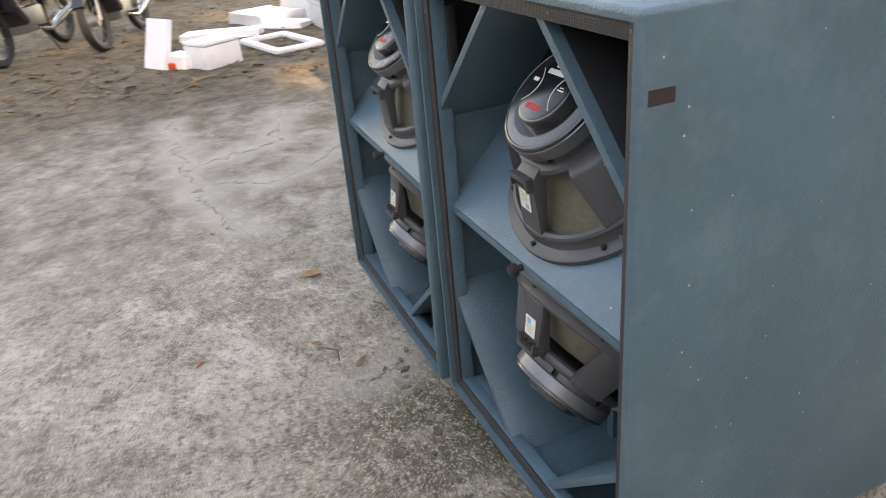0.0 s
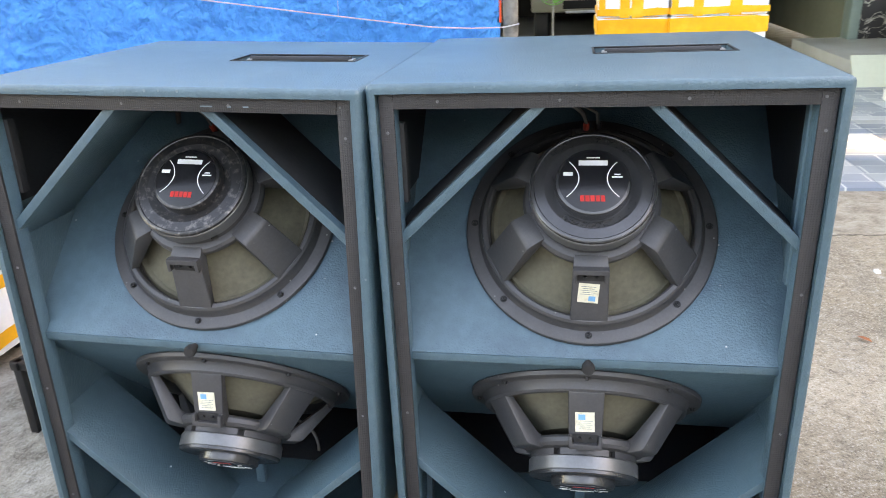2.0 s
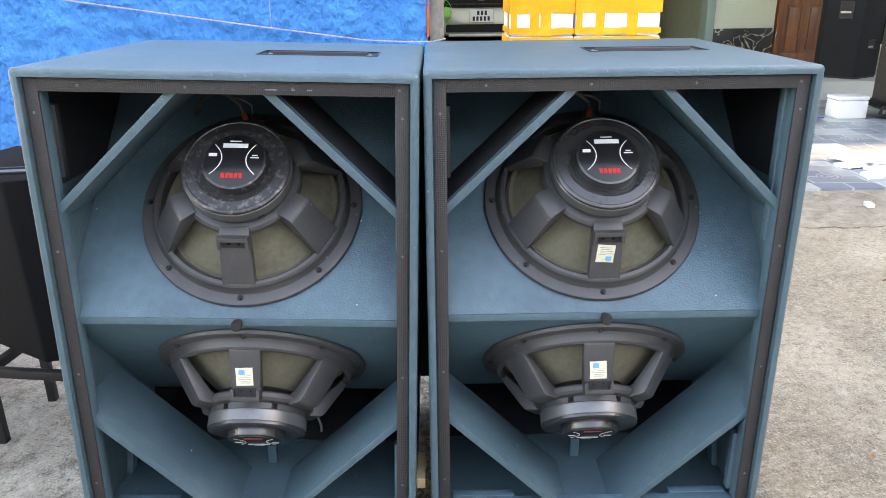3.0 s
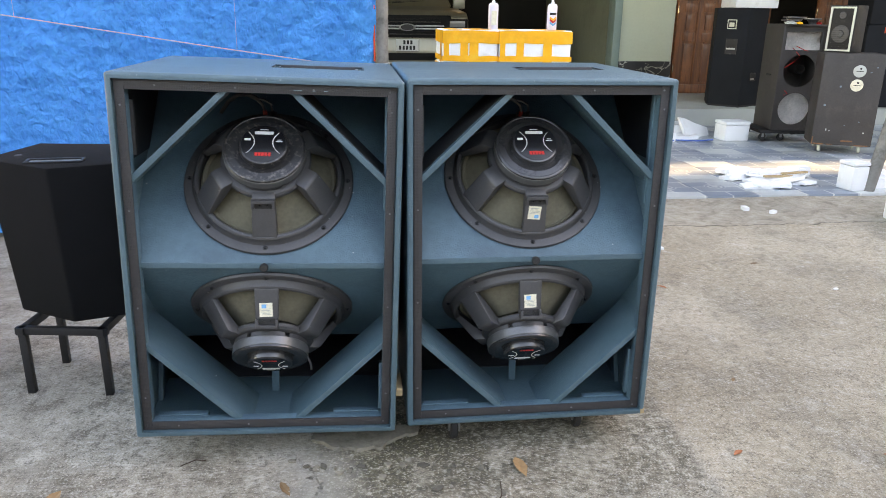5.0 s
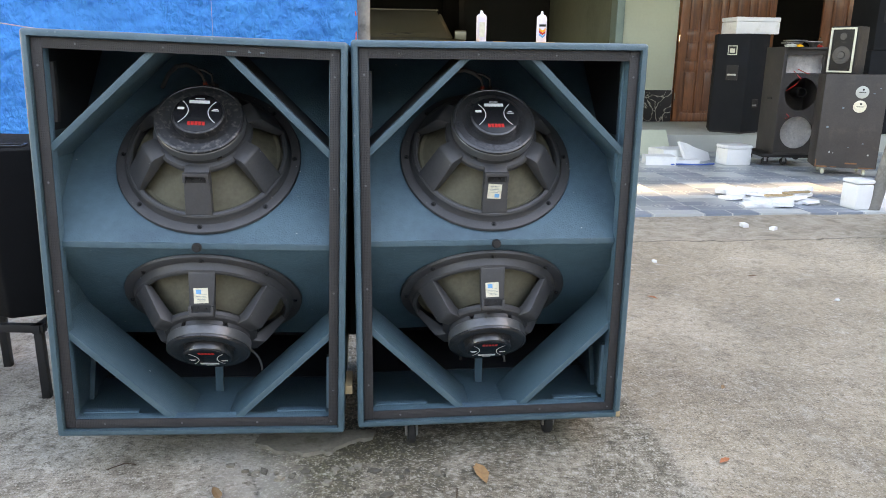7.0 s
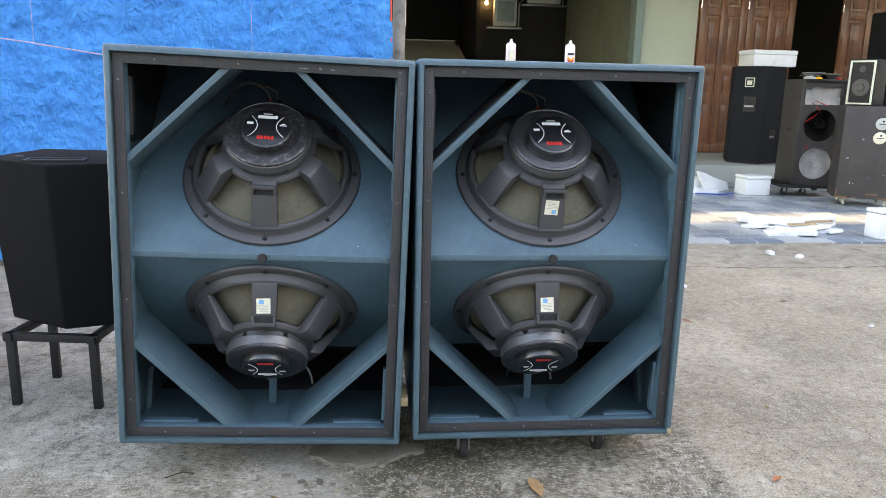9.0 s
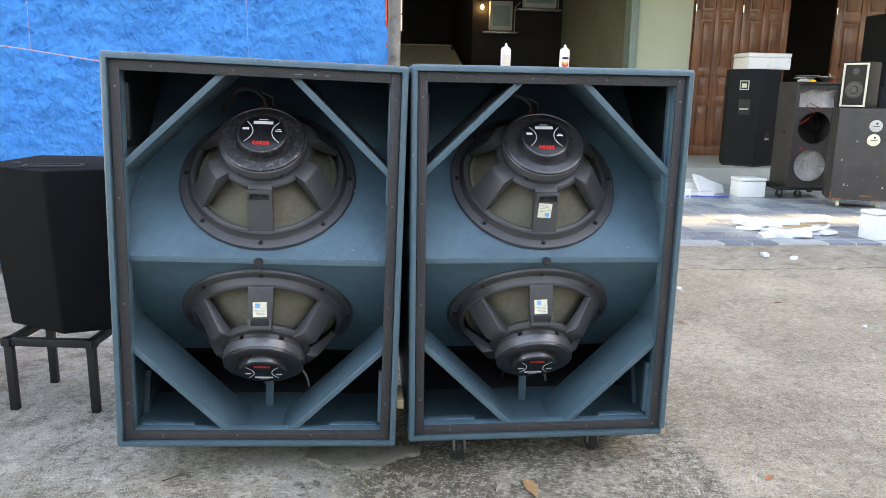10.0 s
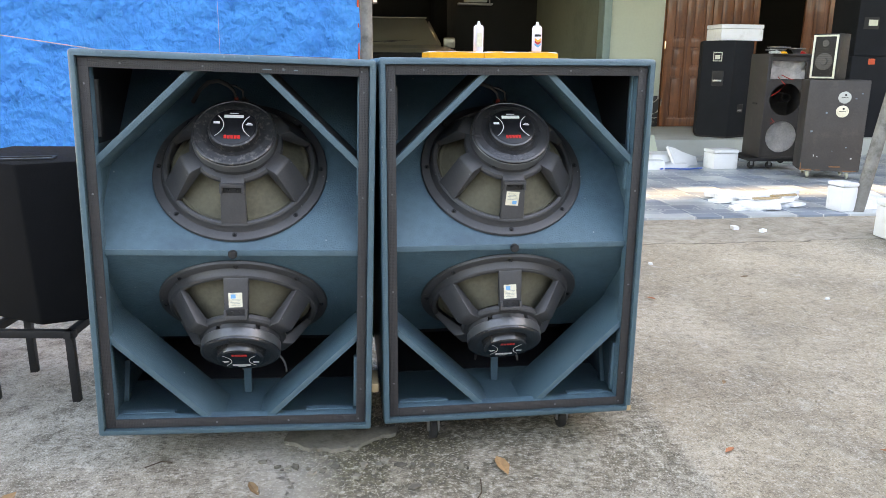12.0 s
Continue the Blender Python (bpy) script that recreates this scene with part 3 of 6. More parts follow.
def add_tube(bm, pts, r, n=8):
    """A round tube along points; r is one radius or one for each point."""
    pts = [Vector(p) for p in pts]
    rs = r if isinstance(r, (list, tuple)) else [r] * len(pts)
    rings, up = [], Vector((0.13, 0.21, 0.97))
    for i, p in enumerate(pts):
        d = (pts[min(i + 1, len(pts) - 1)] - pts[max(i - 1, 0)]).normalized()
        a = d.cross(up)
        if a.length < 0.05:
            a = d.cross(Vector((1, 0, 0)))
        a.normalize()
        c = d.cross(a)
        rings.append([bm.verts.new(p + rs[i] * (math.cos(2 * math.pi * k / n) * a + math.sin(2 * math.pi * k / n) * c)) for k in range(n)])
    for a, c in zip(rings, rings[1:]):
        for k in range(n):
            bm.faces.new((a[k], a[(k + 1) % n], c[(k + 1) % n], c[k]))
    bm.faces.new(rings[0]), bm.faces.new(rings[-1])
    return bm


def tube(pts, r, n=8):
    return add_tube(bmesh.new(), pts, r, n)


def slab(bm, outline, z0, z1):
    """A flat plate of an outline in the plane, between two heights."""
    return add_prism(bm, outline, "z", z0, z1)


def sheet(x0, x1, y0, y1, nx, ny, height):
    bm = bmesh.new()
    g = [[bm.verts.new((x0 + (x1 - x0) * i / nx, y0 + (y1 - y0) * j / ny, height(x0 + (x1 - x0) * i / nx, y0 + (y1 - y0) * j / ny))) for i in range(nx + 1)] for j in range(ny + 1)]
    for j in range(ny):
        for i in range(nx):
            bm.faces.new((g[j][i], g[j][i + 1], g[j + 1][i + 1], g[j + 1][i]))
    return bm

# ---- ground ----
def ground_mesh():
    """A yard that lies level round the boxes, with finer cells there, out to the horizon."""
    def steps(fine0, fine1, step):
        out = [-400, -120, -40, -20]
        v = fine0
        while v <= fine1:
            out.append(v)
            v += step
        return out + [30, 60, 150, 400]
    xs, ys = steps(-9, 7, 0.1), steps(-4, 4, 0.1)
    bm = bmesh.new()
    def h(x, y):
        k = max(0.0, 1 - max(abs(x) - 3, abs(y) - 3, 0) / 3)
        flat = min(1.0, max(0.0, math.hypot(max(abs(x) - 0.95, 0), max(abs(y - 0.35) - 0.45, 0)) / 0.35))
        return flat * k * (0.012 * noise.noise((x * 1.1, y * 1.1, 0)) + 0.006 * noise.noise((x * 4.3, y * 4.3, 2))) - 0.002
    g = [[bm.verts.new((x, y, h(x, y))) for x in xs] for y in ys]
    for j in range(len(ys) - 1):
        for i in range(len(xs) - 1):
            bm.faces.new((g[j][i], g[j][i + 1], g[j + 1][i + 1], g[j + 1][i]))
    return bm


tagged(finish("ground", ground_mesh(), CONCRETE, 60), "weathered cracked concrete yard with damp stains and leaves", "ground", kind="structure")

# ---- loudspeaker drivers ----
def driver(parent, m, sticker=True, up=0.004, cover=None):
    """A cast-basket driver seen from behind, flange on z = 0, magnet towards +z; the leg with the terminal lies towards -y."""
    m = m @ Matrix.Translation((0, -0.008, 0))
    bm = lathe([(0.196, 0), (0.236, 0), (0.2385, 0.003), (0.2365, 0.010), (0.233, 0.0115), (0.214, 0.0115), (0.209, 0.018), (0.207, 0.030), (0.203, 0.034), (0.196, 0.035), (0.192, 0.031), (0.190, 0.0)], 80, closed=True)
    d = part("driver", bm, CAST, parent, "black cast-frame bass driver with a khaki cone", m)
    part("cone", lathe([(0.190, 0.008), (0.184, 0.016), (0.176, 0.012), (0.166, 0.018), (0.09, 0.082), (0.0, 0.082)], 56), CONE, d, "khaki woven cone back")
    # neck and six box legs: the leg with the terminal slopes straight down, the others have a square shoulder
    part("neck", lathe([(0.0, 0.100), (0.104, 0.096), (0.118, 0.099), (0.1225, 0.104), (0.1225, 0.113), (0.118, 0.119), (0.108, 0.122), (0.0, 0.122)], 60), CAST, d)
    side_me = None
    for k in range(6):
        q = Matrix.Rotation(radians(60 * k), 4, "Z")
        if k in (0, 1):
            b2 = bmesh.new()
            if k == 0:
                prof = [(-0.2035, 0.020, 0.0335), (-0.2005, 0.036, 0.0335), (-0.1455, 0.110, 0.031), (-0.134, 0.1185, 0.031), (-0.110, 0.1225, 0.029), (-0.110, 0.098, 0.029), (-0.120, 0.094, 0.030), (-0.182, 0.032, 0.033), (-0.190, 0.020, 0.033)]
            else:
                prof = [(-0.2045, 0.020, 0.036), (-0.2005, 0.037, 0.036), (-0.1475, 0.1155, 0.032), (-0.140, 0.1195, 0.0315), (-0.110, 0.1225, 0.030), (-0.110, 0.098, 0.030), (-0.122, 0.094, 0.031), (-0.182, 0.032, 0.035), (-0.190, 0.020, 0.036)]
            a = [b2.verts.new((-w, y, z)) for y, z, w in prof]
            c = [b2.verts.new((w, y, z)) for y, z, w in prof]
            n = len(prof)
            b2.faces.new(a), b2.faces.new(list(reversed(c)))
            for i in range(n):
                b2.faces.new((a[i], c[i], c[(i + 1) % n], a[(i + 1) % n]))
            bmesh.ops.recalc_face_normals(b2, faces=b2.faces)
            bmesh.ops.bevel(b2, geom=[e for e in b2.edges if e.calc_face_angle(0) > 0.3], offset=0.0028, segments=2, profile=0.5, affect="EDGES")
            leg = part("leg", b2, CAST, d, m=q, smooth=25)
            side_me = leg.data
        else:
            leg = shared("leg", side_me, d, q)
        if k == 0:
            # terminal pocket with two holes near the neck, and the paper sticker beside it
            tilt = Matrix.Translation((0, -0.140, 0.1175)) @ Matrix.Rotation(math.atan2(0.074, 0.055), 4, "X")
            part("terminal_pocket", prism([(-0.0315, -0.017), (-0.0245, -0.017), (-0.0235, -0.001), (0.0235, -0.001), (0.0245, -0.017), (0.0315, -0.017), (0.031, 0.009), (-0.031, 0.009)], "z", -0.004, 0.0115, 0.0022), CAST, leg, m=tilt)
            part("terminal_well", box((-0.0225, -0.018, -0.002), (0.0225, -0.0012, 0.0012), 0), RUBBER, leg, m=tilt)
            for sx in (-0.010, 0.010):
                part("pin", lathe([(0, 0.0042), (0.0028, 0.0042), (0.0032, 0.0), (0, 0.0)], 12), DARK_STEEL, leg, m=tilt @ Matrix.Translation((sx, -0.010, 0.001)))
            if sticker:
                turn = tilt @ Matrix.Rotation(radians(-4 if up < 0.01 else 2), 4, "Z")
                st = part("sticker", box((-0.018, -0.063, 0.0004), (0.018, -0.0235, 0.0016), 0), STICKER, leg, "cream paper sticker with a blue print", turn)
                blue = (0.001, -0.059, 0.013, -0.049) if up < 0.01 else (-0.001, -0.059, 0.012, -0.048)
                part("print", box((blue[0], blue[1], 0.0016), (blue[2], blue[3], 0.0020), 0), STICKER_BLUE, st)
                lines = bmesh.new()
                for r_ in range(5):
                    add_box(lines, (-0.014 + 0.003 * (r_ % 2), -0.046 + 0.004 * r_, 0.0016), (0.010 + 0.002 * (r_ % 3), -0.0453 + 0.004 * r_, 0.0019), 0)
                part("fine_print", lines, WORN, st, smooth=0)
    # eight bolts
    bolt_me = None
    for k in range(8):
        q = Matrix.Rotation(radians(45 * k), 4, "Z") @ Matrix.Translation((0, -0.2215, 0.0112)) @ Matrix.Diagonal((0.72, 0.72, 0.8, 1))
        if bolt_me is None:
            bolt_me = part("bolt", lathe([(0, 0.007), (0.0025, 0.007), (0.0028, 0.003), (0.0035, 0.003), (0.0037, 0.007), (0.0058, 0.0065), (0.0062, 0.001), (0.0095, 0.001), (0.0095, 0.0), (0, 0.0)], 14), DARK_STEEL, d, m=q).data
        else:
            shared("bolt", bolt_me, d, q)
    part("gasket_ring", lathe([(0.062, 0.120), (0.094, 0.120), (0.094, 0.136), (0.062, 0.136)], 40, closed=True), RUBBER, d)
    # six curved spacers with narrow slots between them
    arc_me = None
    for k in range(6):
        q = Matrix.Rotation(radians(60 * k), 4, "Z")
        if arc_me is None:
            arc = [radians(-90 - 26.3 + 52.6 * i / 10) for i in range(11)]
            pts = [(0.106 * math.cos(a), 0.106 * math.sin(a)) for a in arc] + [(0.095 * math.cos(a), 0.095 * math.sin(a)) for a in reversed(arc)]
            arc_me = part("spacer", prism(pts, "z", 0.1205, 0.1345), CAST, d, m=q).data
        else:
            shared("spacer", arc_me, d, q)
    low = Matrix.Translation((0, 0, -0.0125))
    part("magnet_ring", lathe([(0.0, 0.147), (0.107, 0.147), (0.110, 0.150), (0.110, 0.173), (0.107, 0.176), (0.0, 0.176)], 64), PLATE, d, "grey steel magnet ring", low)
    mg = part("magnet_cover", lathe([(0.1085, 0.175), (0.1085, 0.1805), (0.106, 0.1825), (0.102, 0.1832), (0.1005, 0.1822), (0.084, 0.1838), (0.0825, 0.1838), (0.0685, 0.1775), (0.0650, 0.1775), (0.0642, 0.194), (0.0630, 0.1972), (0.0600, 0.1990), (0.0, 0.1990)], 64), cover or MAGNET, d, "", low)
    lb = part("label_disc", lathe([(0.0, 0.1980), (0.0585, 0.1980), (0.0585, 0.2003), (0.057, 0.2009), (0.0, 0.2009)], 56), LABEL_BLACK, mg, "glossy black round label")
    z0, z1 = 0.2009, 0.2014
    ink = bmesh.new()
    slab(ink, [(-0.028, 0.033), (0.028, 0.033), (0.028, 0.044), (-0.028, 0.044)], z0, z1)
    slab(ink, [(-0.013, 0.049), (0.013, 0.049), (0.013, 0.0515), (-0.013, 0.0515)], z0, z1)
    slab(ink, [(-0.057, 0.010), (-0.039, 0.010), (-0.039, 0.018), (-0.057, 0.018)], z0, z1)
    slab(ink, [(0.036, 0.006), (0.056, 0.006), (0.056, 0.009), (0.036, 0.009)], z0, z1)
    slab(ink, [(0.040, 0.012), (0.052, 0.012), (0.052, 0.0145), (0.040, 0.0145)], z0, z1)
    for s in (-1, 1):
        for i in range(9):
            t0, t1 = -0.036 + 0.0085 * i, -0.036 + 0.0085 * (i + 1)
            f = lambda t: s * (0.027 + 14 * (t - 0.004) ** 2)
            slab(ink, [(f(t0) - 0.0011, t0), (f(t0) + 0.0011, t0), (f(t1) + 0.0011, t1), (f(t1) - 0.0011, t1)], z0, z1)
    part("white_print", ink, PRINT_WHITE, mg, smooth=0, m=Matrix.Diagonal((0.88, 0.88, 1, 1)))
    red = bmesh.new()
    for i in range(5):
        slab(red, [(-0.024 + 0.0098 * i, -0.046), (-0.016 + 0.0098 * i, -0.046), (-0.0165 + 0.0098 * i, -0.033), (-0.0245 + 0.0098 * i, -0.033)], z0, z1)
    part("red_mark", red, PRINT_RED, mg, "red logo mark", smooth=0, m=Matrix.Diagonal((0.88, 0.88, 1, 1)))
    # terminals and leads at the far leg
    for sx in (-0.016, 0.016):
        part("terminal", lathe([(0, 0), (0.006, 0), (0.006, 0.018), (0.004, 0.021), (0, 0.021)], 12), BRASS if sx < 0 else DARK_STEEL, d, m=Matrix.Translation((sx * 0.65, 0.150, 0.113)))
    part("terminal_tab", box((-0.02, 0.125, 0.106), (0.02, 0.165, 0.1135), 0.002), CAST, d)
    if up < 0.01:
        part("lead", tube([(-0.010, 0.150, 0.132), (-0.016, 0.160, 0.150), (-0.032, 0.174, 0.157), (-0.058, 0.192, 0.152), (-0.09, 0.206, 0.130), (-0.12, 0.215, 0.09), (-0.15, 0.222, 0.03)], [0.003, 0.004, 0.0062, 0.0062, 0.006, 0.006, 0.006]), WIRE, d)
        part("lead", tube([(0.010, 0.150, 0.132), (0.008, 0.163, 0.149), (-0.012, 0.170, 0.158), (-0.032, 0.174, 0.157)], 0.003), WIRE, d)
    return d


W, D, H, T = 0.732, 0.70, 1.0125, 0.016


def cabinet_shell():
    """Open-fronted box with rounded arrises, thick walls and a sunk handle in the top."""
    bm = box((0, 0, 0), (W, D, H), 0)
    for co, no in (((0.37, 0, 0), (1, 0, 0)), ((0.63, 0, 0), (1, 0, 0)), ((0, 0.33, 0), (0, 1, 0)), ((0, 0.43, 0), (0, 1, 0))):
        bmesh.ops.bisect_plane(bm, geom=bm.verts[:] + bm.edges[:] + bm.faces[:], plane_co=co, plane_no=no)
    fr = [f for f in bm.faces if all(v.co.y < 1e-5 for v in f.verts)]
    bmesh.ops.inset_region(bm, faces=fr, thickness=T, use_even_offset=True)
    out = bmesh.ops.extrude_face_region(bm, geom=fr)
    bmesh.ops.delete(bm, geom=fr, context="FACES_ONLY")
    bmesh.ops.translate(bm, verts=[v for v in out["geom"] if isinstance(v, bmesh.types.BMVert)], vec=(0, D - T, 0))
    top = [f for f in bm.faces if all(v.co.z > H - 1e-5 for v in f.verts) and abs(f.calc_center_median().x - 0.5) < 0.05 and abs(f.calc_center_median().y - 0.38) < 0.03]
    out = bmesh.ops.extrude_face_region(bm, geom=top)
    bmesh.ops.delete(bm, geom=top, context="FACES_ONLY")
    bmesh.ops.translate(bm, verts=[v for v in out["geom"] if isinstance(v, bmesh.types.BMVert)], vec=(0, 0, -0.012))
    def outer(e):
        a, c = e.verts[0].co, e.verts[1].co
        on = 0
        for i, lim in ((0, W), (1, D), (2, H)):
            for val in (0, lim):
                on += abs(a[i] - val) < 1e-5 and abs(c[i] - val) < 1e-5
        return on >= 2
    bmesh.ops.bevel(bm, geom=[e for e in bm.edges if outer(e)], offset=0.009, segments=4, profile=0.5, affect="EDGES")
    return bm


def bass_cabinet(m, label, castors, worn):
    c = thing("bass_cabinet", m, label, "loudspeaker", "pair of bass cabinets")
    part("shell", cabinet_shell(), PAINT, c, "teal textured-paint shell with rounded edges")
    # rebate frame and the black strip on it, all round the mouth
    lo, hi, yb = T, 0.0425, 0.019
    for nm, y0, y1, ml, k in (("rebate", yb, 0.05, PAINT_IN, 0.0), ("grille_strip", 0.0125, yb, STRIP, 0.0025)):
        for a, b in (((lo + k, y0, T + k), (hi, y1, H - T - k)), ((W - hi, y0, T + k), (W - lo - k, y1, H - T - k)),
                     ((hi, y0, T + k), (W - hi, y1, hi)), ((hi, y0, H - hi), (W - hi, y1, H - T - k))):
            s = part(nm, box(a, b, 0.0015), ml, c)
            if nm == "grille_strip":
                vertical = b[2] - a[2] > 0.5
                for i in range(4):
                    u = 0.1 + 0.265 * i
                    p = ((a[0] + b[0]) / 2, y0, a[2] + u * 1.02) if vertical else (a[0] + u * 0.73, y0, (a[2] + b[2]) / 2)
                    part("screw", lathe([(0, 0.0012), (0.0022, 0.0009), (0.0028, 0), (0, 0)], 8), PLATE, s, m=Matrix.Translation(p) @ Matrix.Rotation(radians(90), 4, "X"))
    # packing strips behind the frame, the highest coloured black for the corner shade
    for lo2, hi2 in (((T, 0.05, 0.80), (0.050, 0.07, 0.94)), ((W - 0.046, 0.05, 0.66), (W - T, 0.07, 0.97)), ((W - 0.050, 0.05, 0.05), (W - T, 0.07, 0.20)), ((0.05, 0.05, T), (0.19, 0.07, 0.0455)), ((0.55, 0.05, T), (0.68, 0.07, 0.0455))):
        part("packing_strip", box(lo2, hi2, 0.002), SHADE_BLACK if lo2[2] > 0.7 else PAINT_IN, c)
    # wedge baffles
    n0, n1 = 0.513, 0.4995
    part("baffle", prism([(0.033, n0), (0.508, n0 + 0.475), (0.522, n0 + 0.461), (0.06, 0.506), (0.033, 0.506)], "x", T, W - T), PAINT_IN, c, "sloping upper driver board")
    part("baffle", prism([(0.033, n1), (0.033, 0.506), (0.06, 0.506), (0.409, n1 - 0.348), (0.395, n1 - 0.362)], "x", T, W - T), PAINT_IN, c, "sloping lower driver board")
    part("edge_lip", box((hi, 0.0285, 0.4985), (W - hi, 0.0335, 0.514), 0.002), PAINT, c, "front lip between the driver boards")
    part("knob", lathe([(0, 0), (0.0065, 0), (0.0065, 0.012), (0.011, 0.013), (0.012, 0.022), (0.0095, 0.028), (0, 0.029)], 20), RUBBER, c, "black rubber buffer", Matrix.Translation((0.366, 0.0285, 0.508)) @ Matrix.Rotation(radians(90), 4, "X"))
    # corner braces
    th = 0.0115
    for fx in (0, 1):
        for fz in (0, 1):
            def q(x, z):
                return (W - x if fx else x, H - z if fz else z)
            s = 0.225 / 0.234
            at = lambda x, off: 0.745 + off + s * (x - 0.043)
            x_top = 0.043 + (H - T - 0.745) / s
            pts = [q(T, at(T, -th)), q(x_top + th / s, H - T), q(x_top - th / s, H - T), q(T, at(T, th))]
            part("brace", prism(pts, "y", 0.024, 0.215, 0.002), PAINT, c, "diagonal corner brace board")
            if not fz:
                # thin black sheet on the brace's upper face, painted-in corner shade
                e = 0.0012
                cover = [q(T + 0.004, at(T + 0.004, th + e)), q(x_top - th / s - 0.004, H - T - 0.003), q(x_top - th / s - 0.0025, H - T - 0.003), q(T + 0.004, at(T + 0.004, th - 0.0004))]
                part("shade_sheet", prism(cover, "y", 0.045, 0.214), SHADE_BLACK, c)
    # black sheets that put shade into the corners and depths of the mouth
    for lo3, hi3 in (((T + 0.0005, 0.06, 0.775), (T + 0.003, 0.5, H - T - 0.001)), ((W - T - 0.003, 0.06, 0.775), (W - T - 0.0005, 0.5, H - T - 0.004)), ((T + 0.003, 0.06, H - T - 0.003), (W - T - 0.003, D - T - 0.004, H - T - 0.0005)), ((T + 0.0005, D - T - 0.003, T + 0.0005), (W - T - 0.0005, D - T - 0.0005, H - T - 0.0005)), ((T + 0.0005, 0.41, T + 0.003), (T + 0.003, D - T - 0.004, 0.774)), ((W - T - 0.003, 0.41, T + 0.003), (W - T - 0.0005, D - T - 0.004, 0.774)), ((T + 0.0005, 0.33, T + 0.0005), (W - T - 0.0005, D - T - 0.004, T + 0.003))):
        part("shade_sheet", box(lo3, hi3, 0), SHADE_BLACK, c)
    # cheek cleats in the lower corners
    for x in (T, W - T - 0.014):
        part("cleat", box((x, 0.2, 0.02), (x + 0.014, 0.23, 0.20), 0.002, Matrix.Translation((0, -0.03, 0)) @ Matrix.Rotation(radians(-18), 4, "X")), PAINT_IN, c)
    part("support_strip", box((0.354, 0.232, T), (0.376, 0.247, 0.14), 0.002), PAINT, c)
    part("cable", tube([(0.40 + 0.07 * math.cos(t / 6), 0.36 + 0.03 * math.sin(t / 9), 0.025 + 0.07 * abs(math.sin(t / 6))) for t in range(0, 22)], 0.004), PLATE, c, "looped grey cable")
    # handle cup in the top
    hb = bmesh.new()
    for a, b in (((0.366, 0.326, H - 0.002), (0.634, 0.331, H + 0.0015)), ((0.366, 0.429, H - 0.002), (0.634, 0.434, H + 0.0015)), ((0.366, 0.336, H - 0.002), (0.371, 0.424, H + 0.0015)), ((0.629, 0.336, H - 0.002), (0.634, 0.424, H + 0.0015))):
        add_box(hb, a, b, 0.0012)
    h = part("handle", hb, DARK_STEEL, c, "metal-rimmed recessed carrying handle")
    part("handle_cup", box((0.377, 0.337, H - 0.0115), (0.623, 0.423, H - 0.009), 0.001), RUBBER, h)
    part("grip", tube([(0.39, 0.38, H - 0.004), (0.61, 0.38, H - 0.004)], 0.008, 12), DARK_STEEL, h)
    for sx in (0.385, 0.607):
        part("bracket", box((sx, 0.368, H - 0.01), (sx + 0.01, 0.392, H - 0.001), 0.001), STEEL, h)
    up = Matrix.Translation((0.366, 0.224, 0.704)) @ Matrix.Rotation(radians(45), 4, "X")
    s = math.sqrt(0.5)
    dn = Matrix(((-1, 0, 0, 0.366), (0, s, -s, 0.224), (0, -s, -s, 0.308), (0, 0, 0, 1)))
    driver(c, up, worn == "right", 0.004, MAGNET if worn == "right" else MAGNET_DUSTY)
    driver(c, dn, True, 0.03)
    # castors
    for x, y, drop in castors:
        k = part("castor", box((x - 0.032, y - 0.032, -0.005), (x + 0.032, y + 0.032, -0.0005), 0.001), STEEL, c, "swivel castor")
        part("fork", prism([(x - 0.018, -0.005), (x - 0.018, -drop + 0.03), (x - 0.012, -drop + 0.03), (x - 0.012, -0.012), (x + 0.012, -0.012), (x + 0.012, -drop + 0.03), (x + 0.018, -drop + 0.03), (x + 0.018, -0.005)], "y", y - 0.012, y + 0.016), STEEL, k)
        r = min(0.036, drop * 0.45)
        part("wheel", lathe([(0, -0.011), (r - 0.004, -0.011), (r, -0.007), (r, 0.007), (r - 0.004, 0.011), (0, 0.011)], 24, Matrix.Translation((x, y + 0.008, -drop + r)) @ Matrix.Rotation(radians(90), 4, "Y")), RUBBER, k)
    # scuffs on the top strip, specks on a brace
    if worn == "left":
        for x, w2 in ((0.452, 0.022), (0.500, 0.007), (0.528, 0.010)):
            part("strip_scuff", box((x, 0.0120, H - 0.034), (x + w2, 0.0126, H - 0.0315), 0), WORN, c)
    part("fleck", lathe([(0, 0.001), (0.0025, 0)], 6), PRINT_WHITE, c, m=Matrix.Translation((0.205, 0.12, 0.131)) @ Matrix.Rotation(radians(44), 4, "Y"))
    # rubbed arrises and chips
    rnd = random.Random(7 if worn == "left" else 8)
    for i in range(16):
        p = [(rnd.uniform(0.02, W - 0.02), -0.0004, rnd.choice((0.006, H - 0.006))), (rnd.choice((0.006, W - 0.006)), -0.0004, rnd.uniform(0.05, H - 0.05))][i % 2]
        part("paint_chip", lathe([(0, 0.0006), (rnd.uniform(0.0012, 0.003), 0)], 6), WORN, c, m=Matrix.Translation(p) @ Matrix.Rotation(radians(90), 4, "X"))
    return c


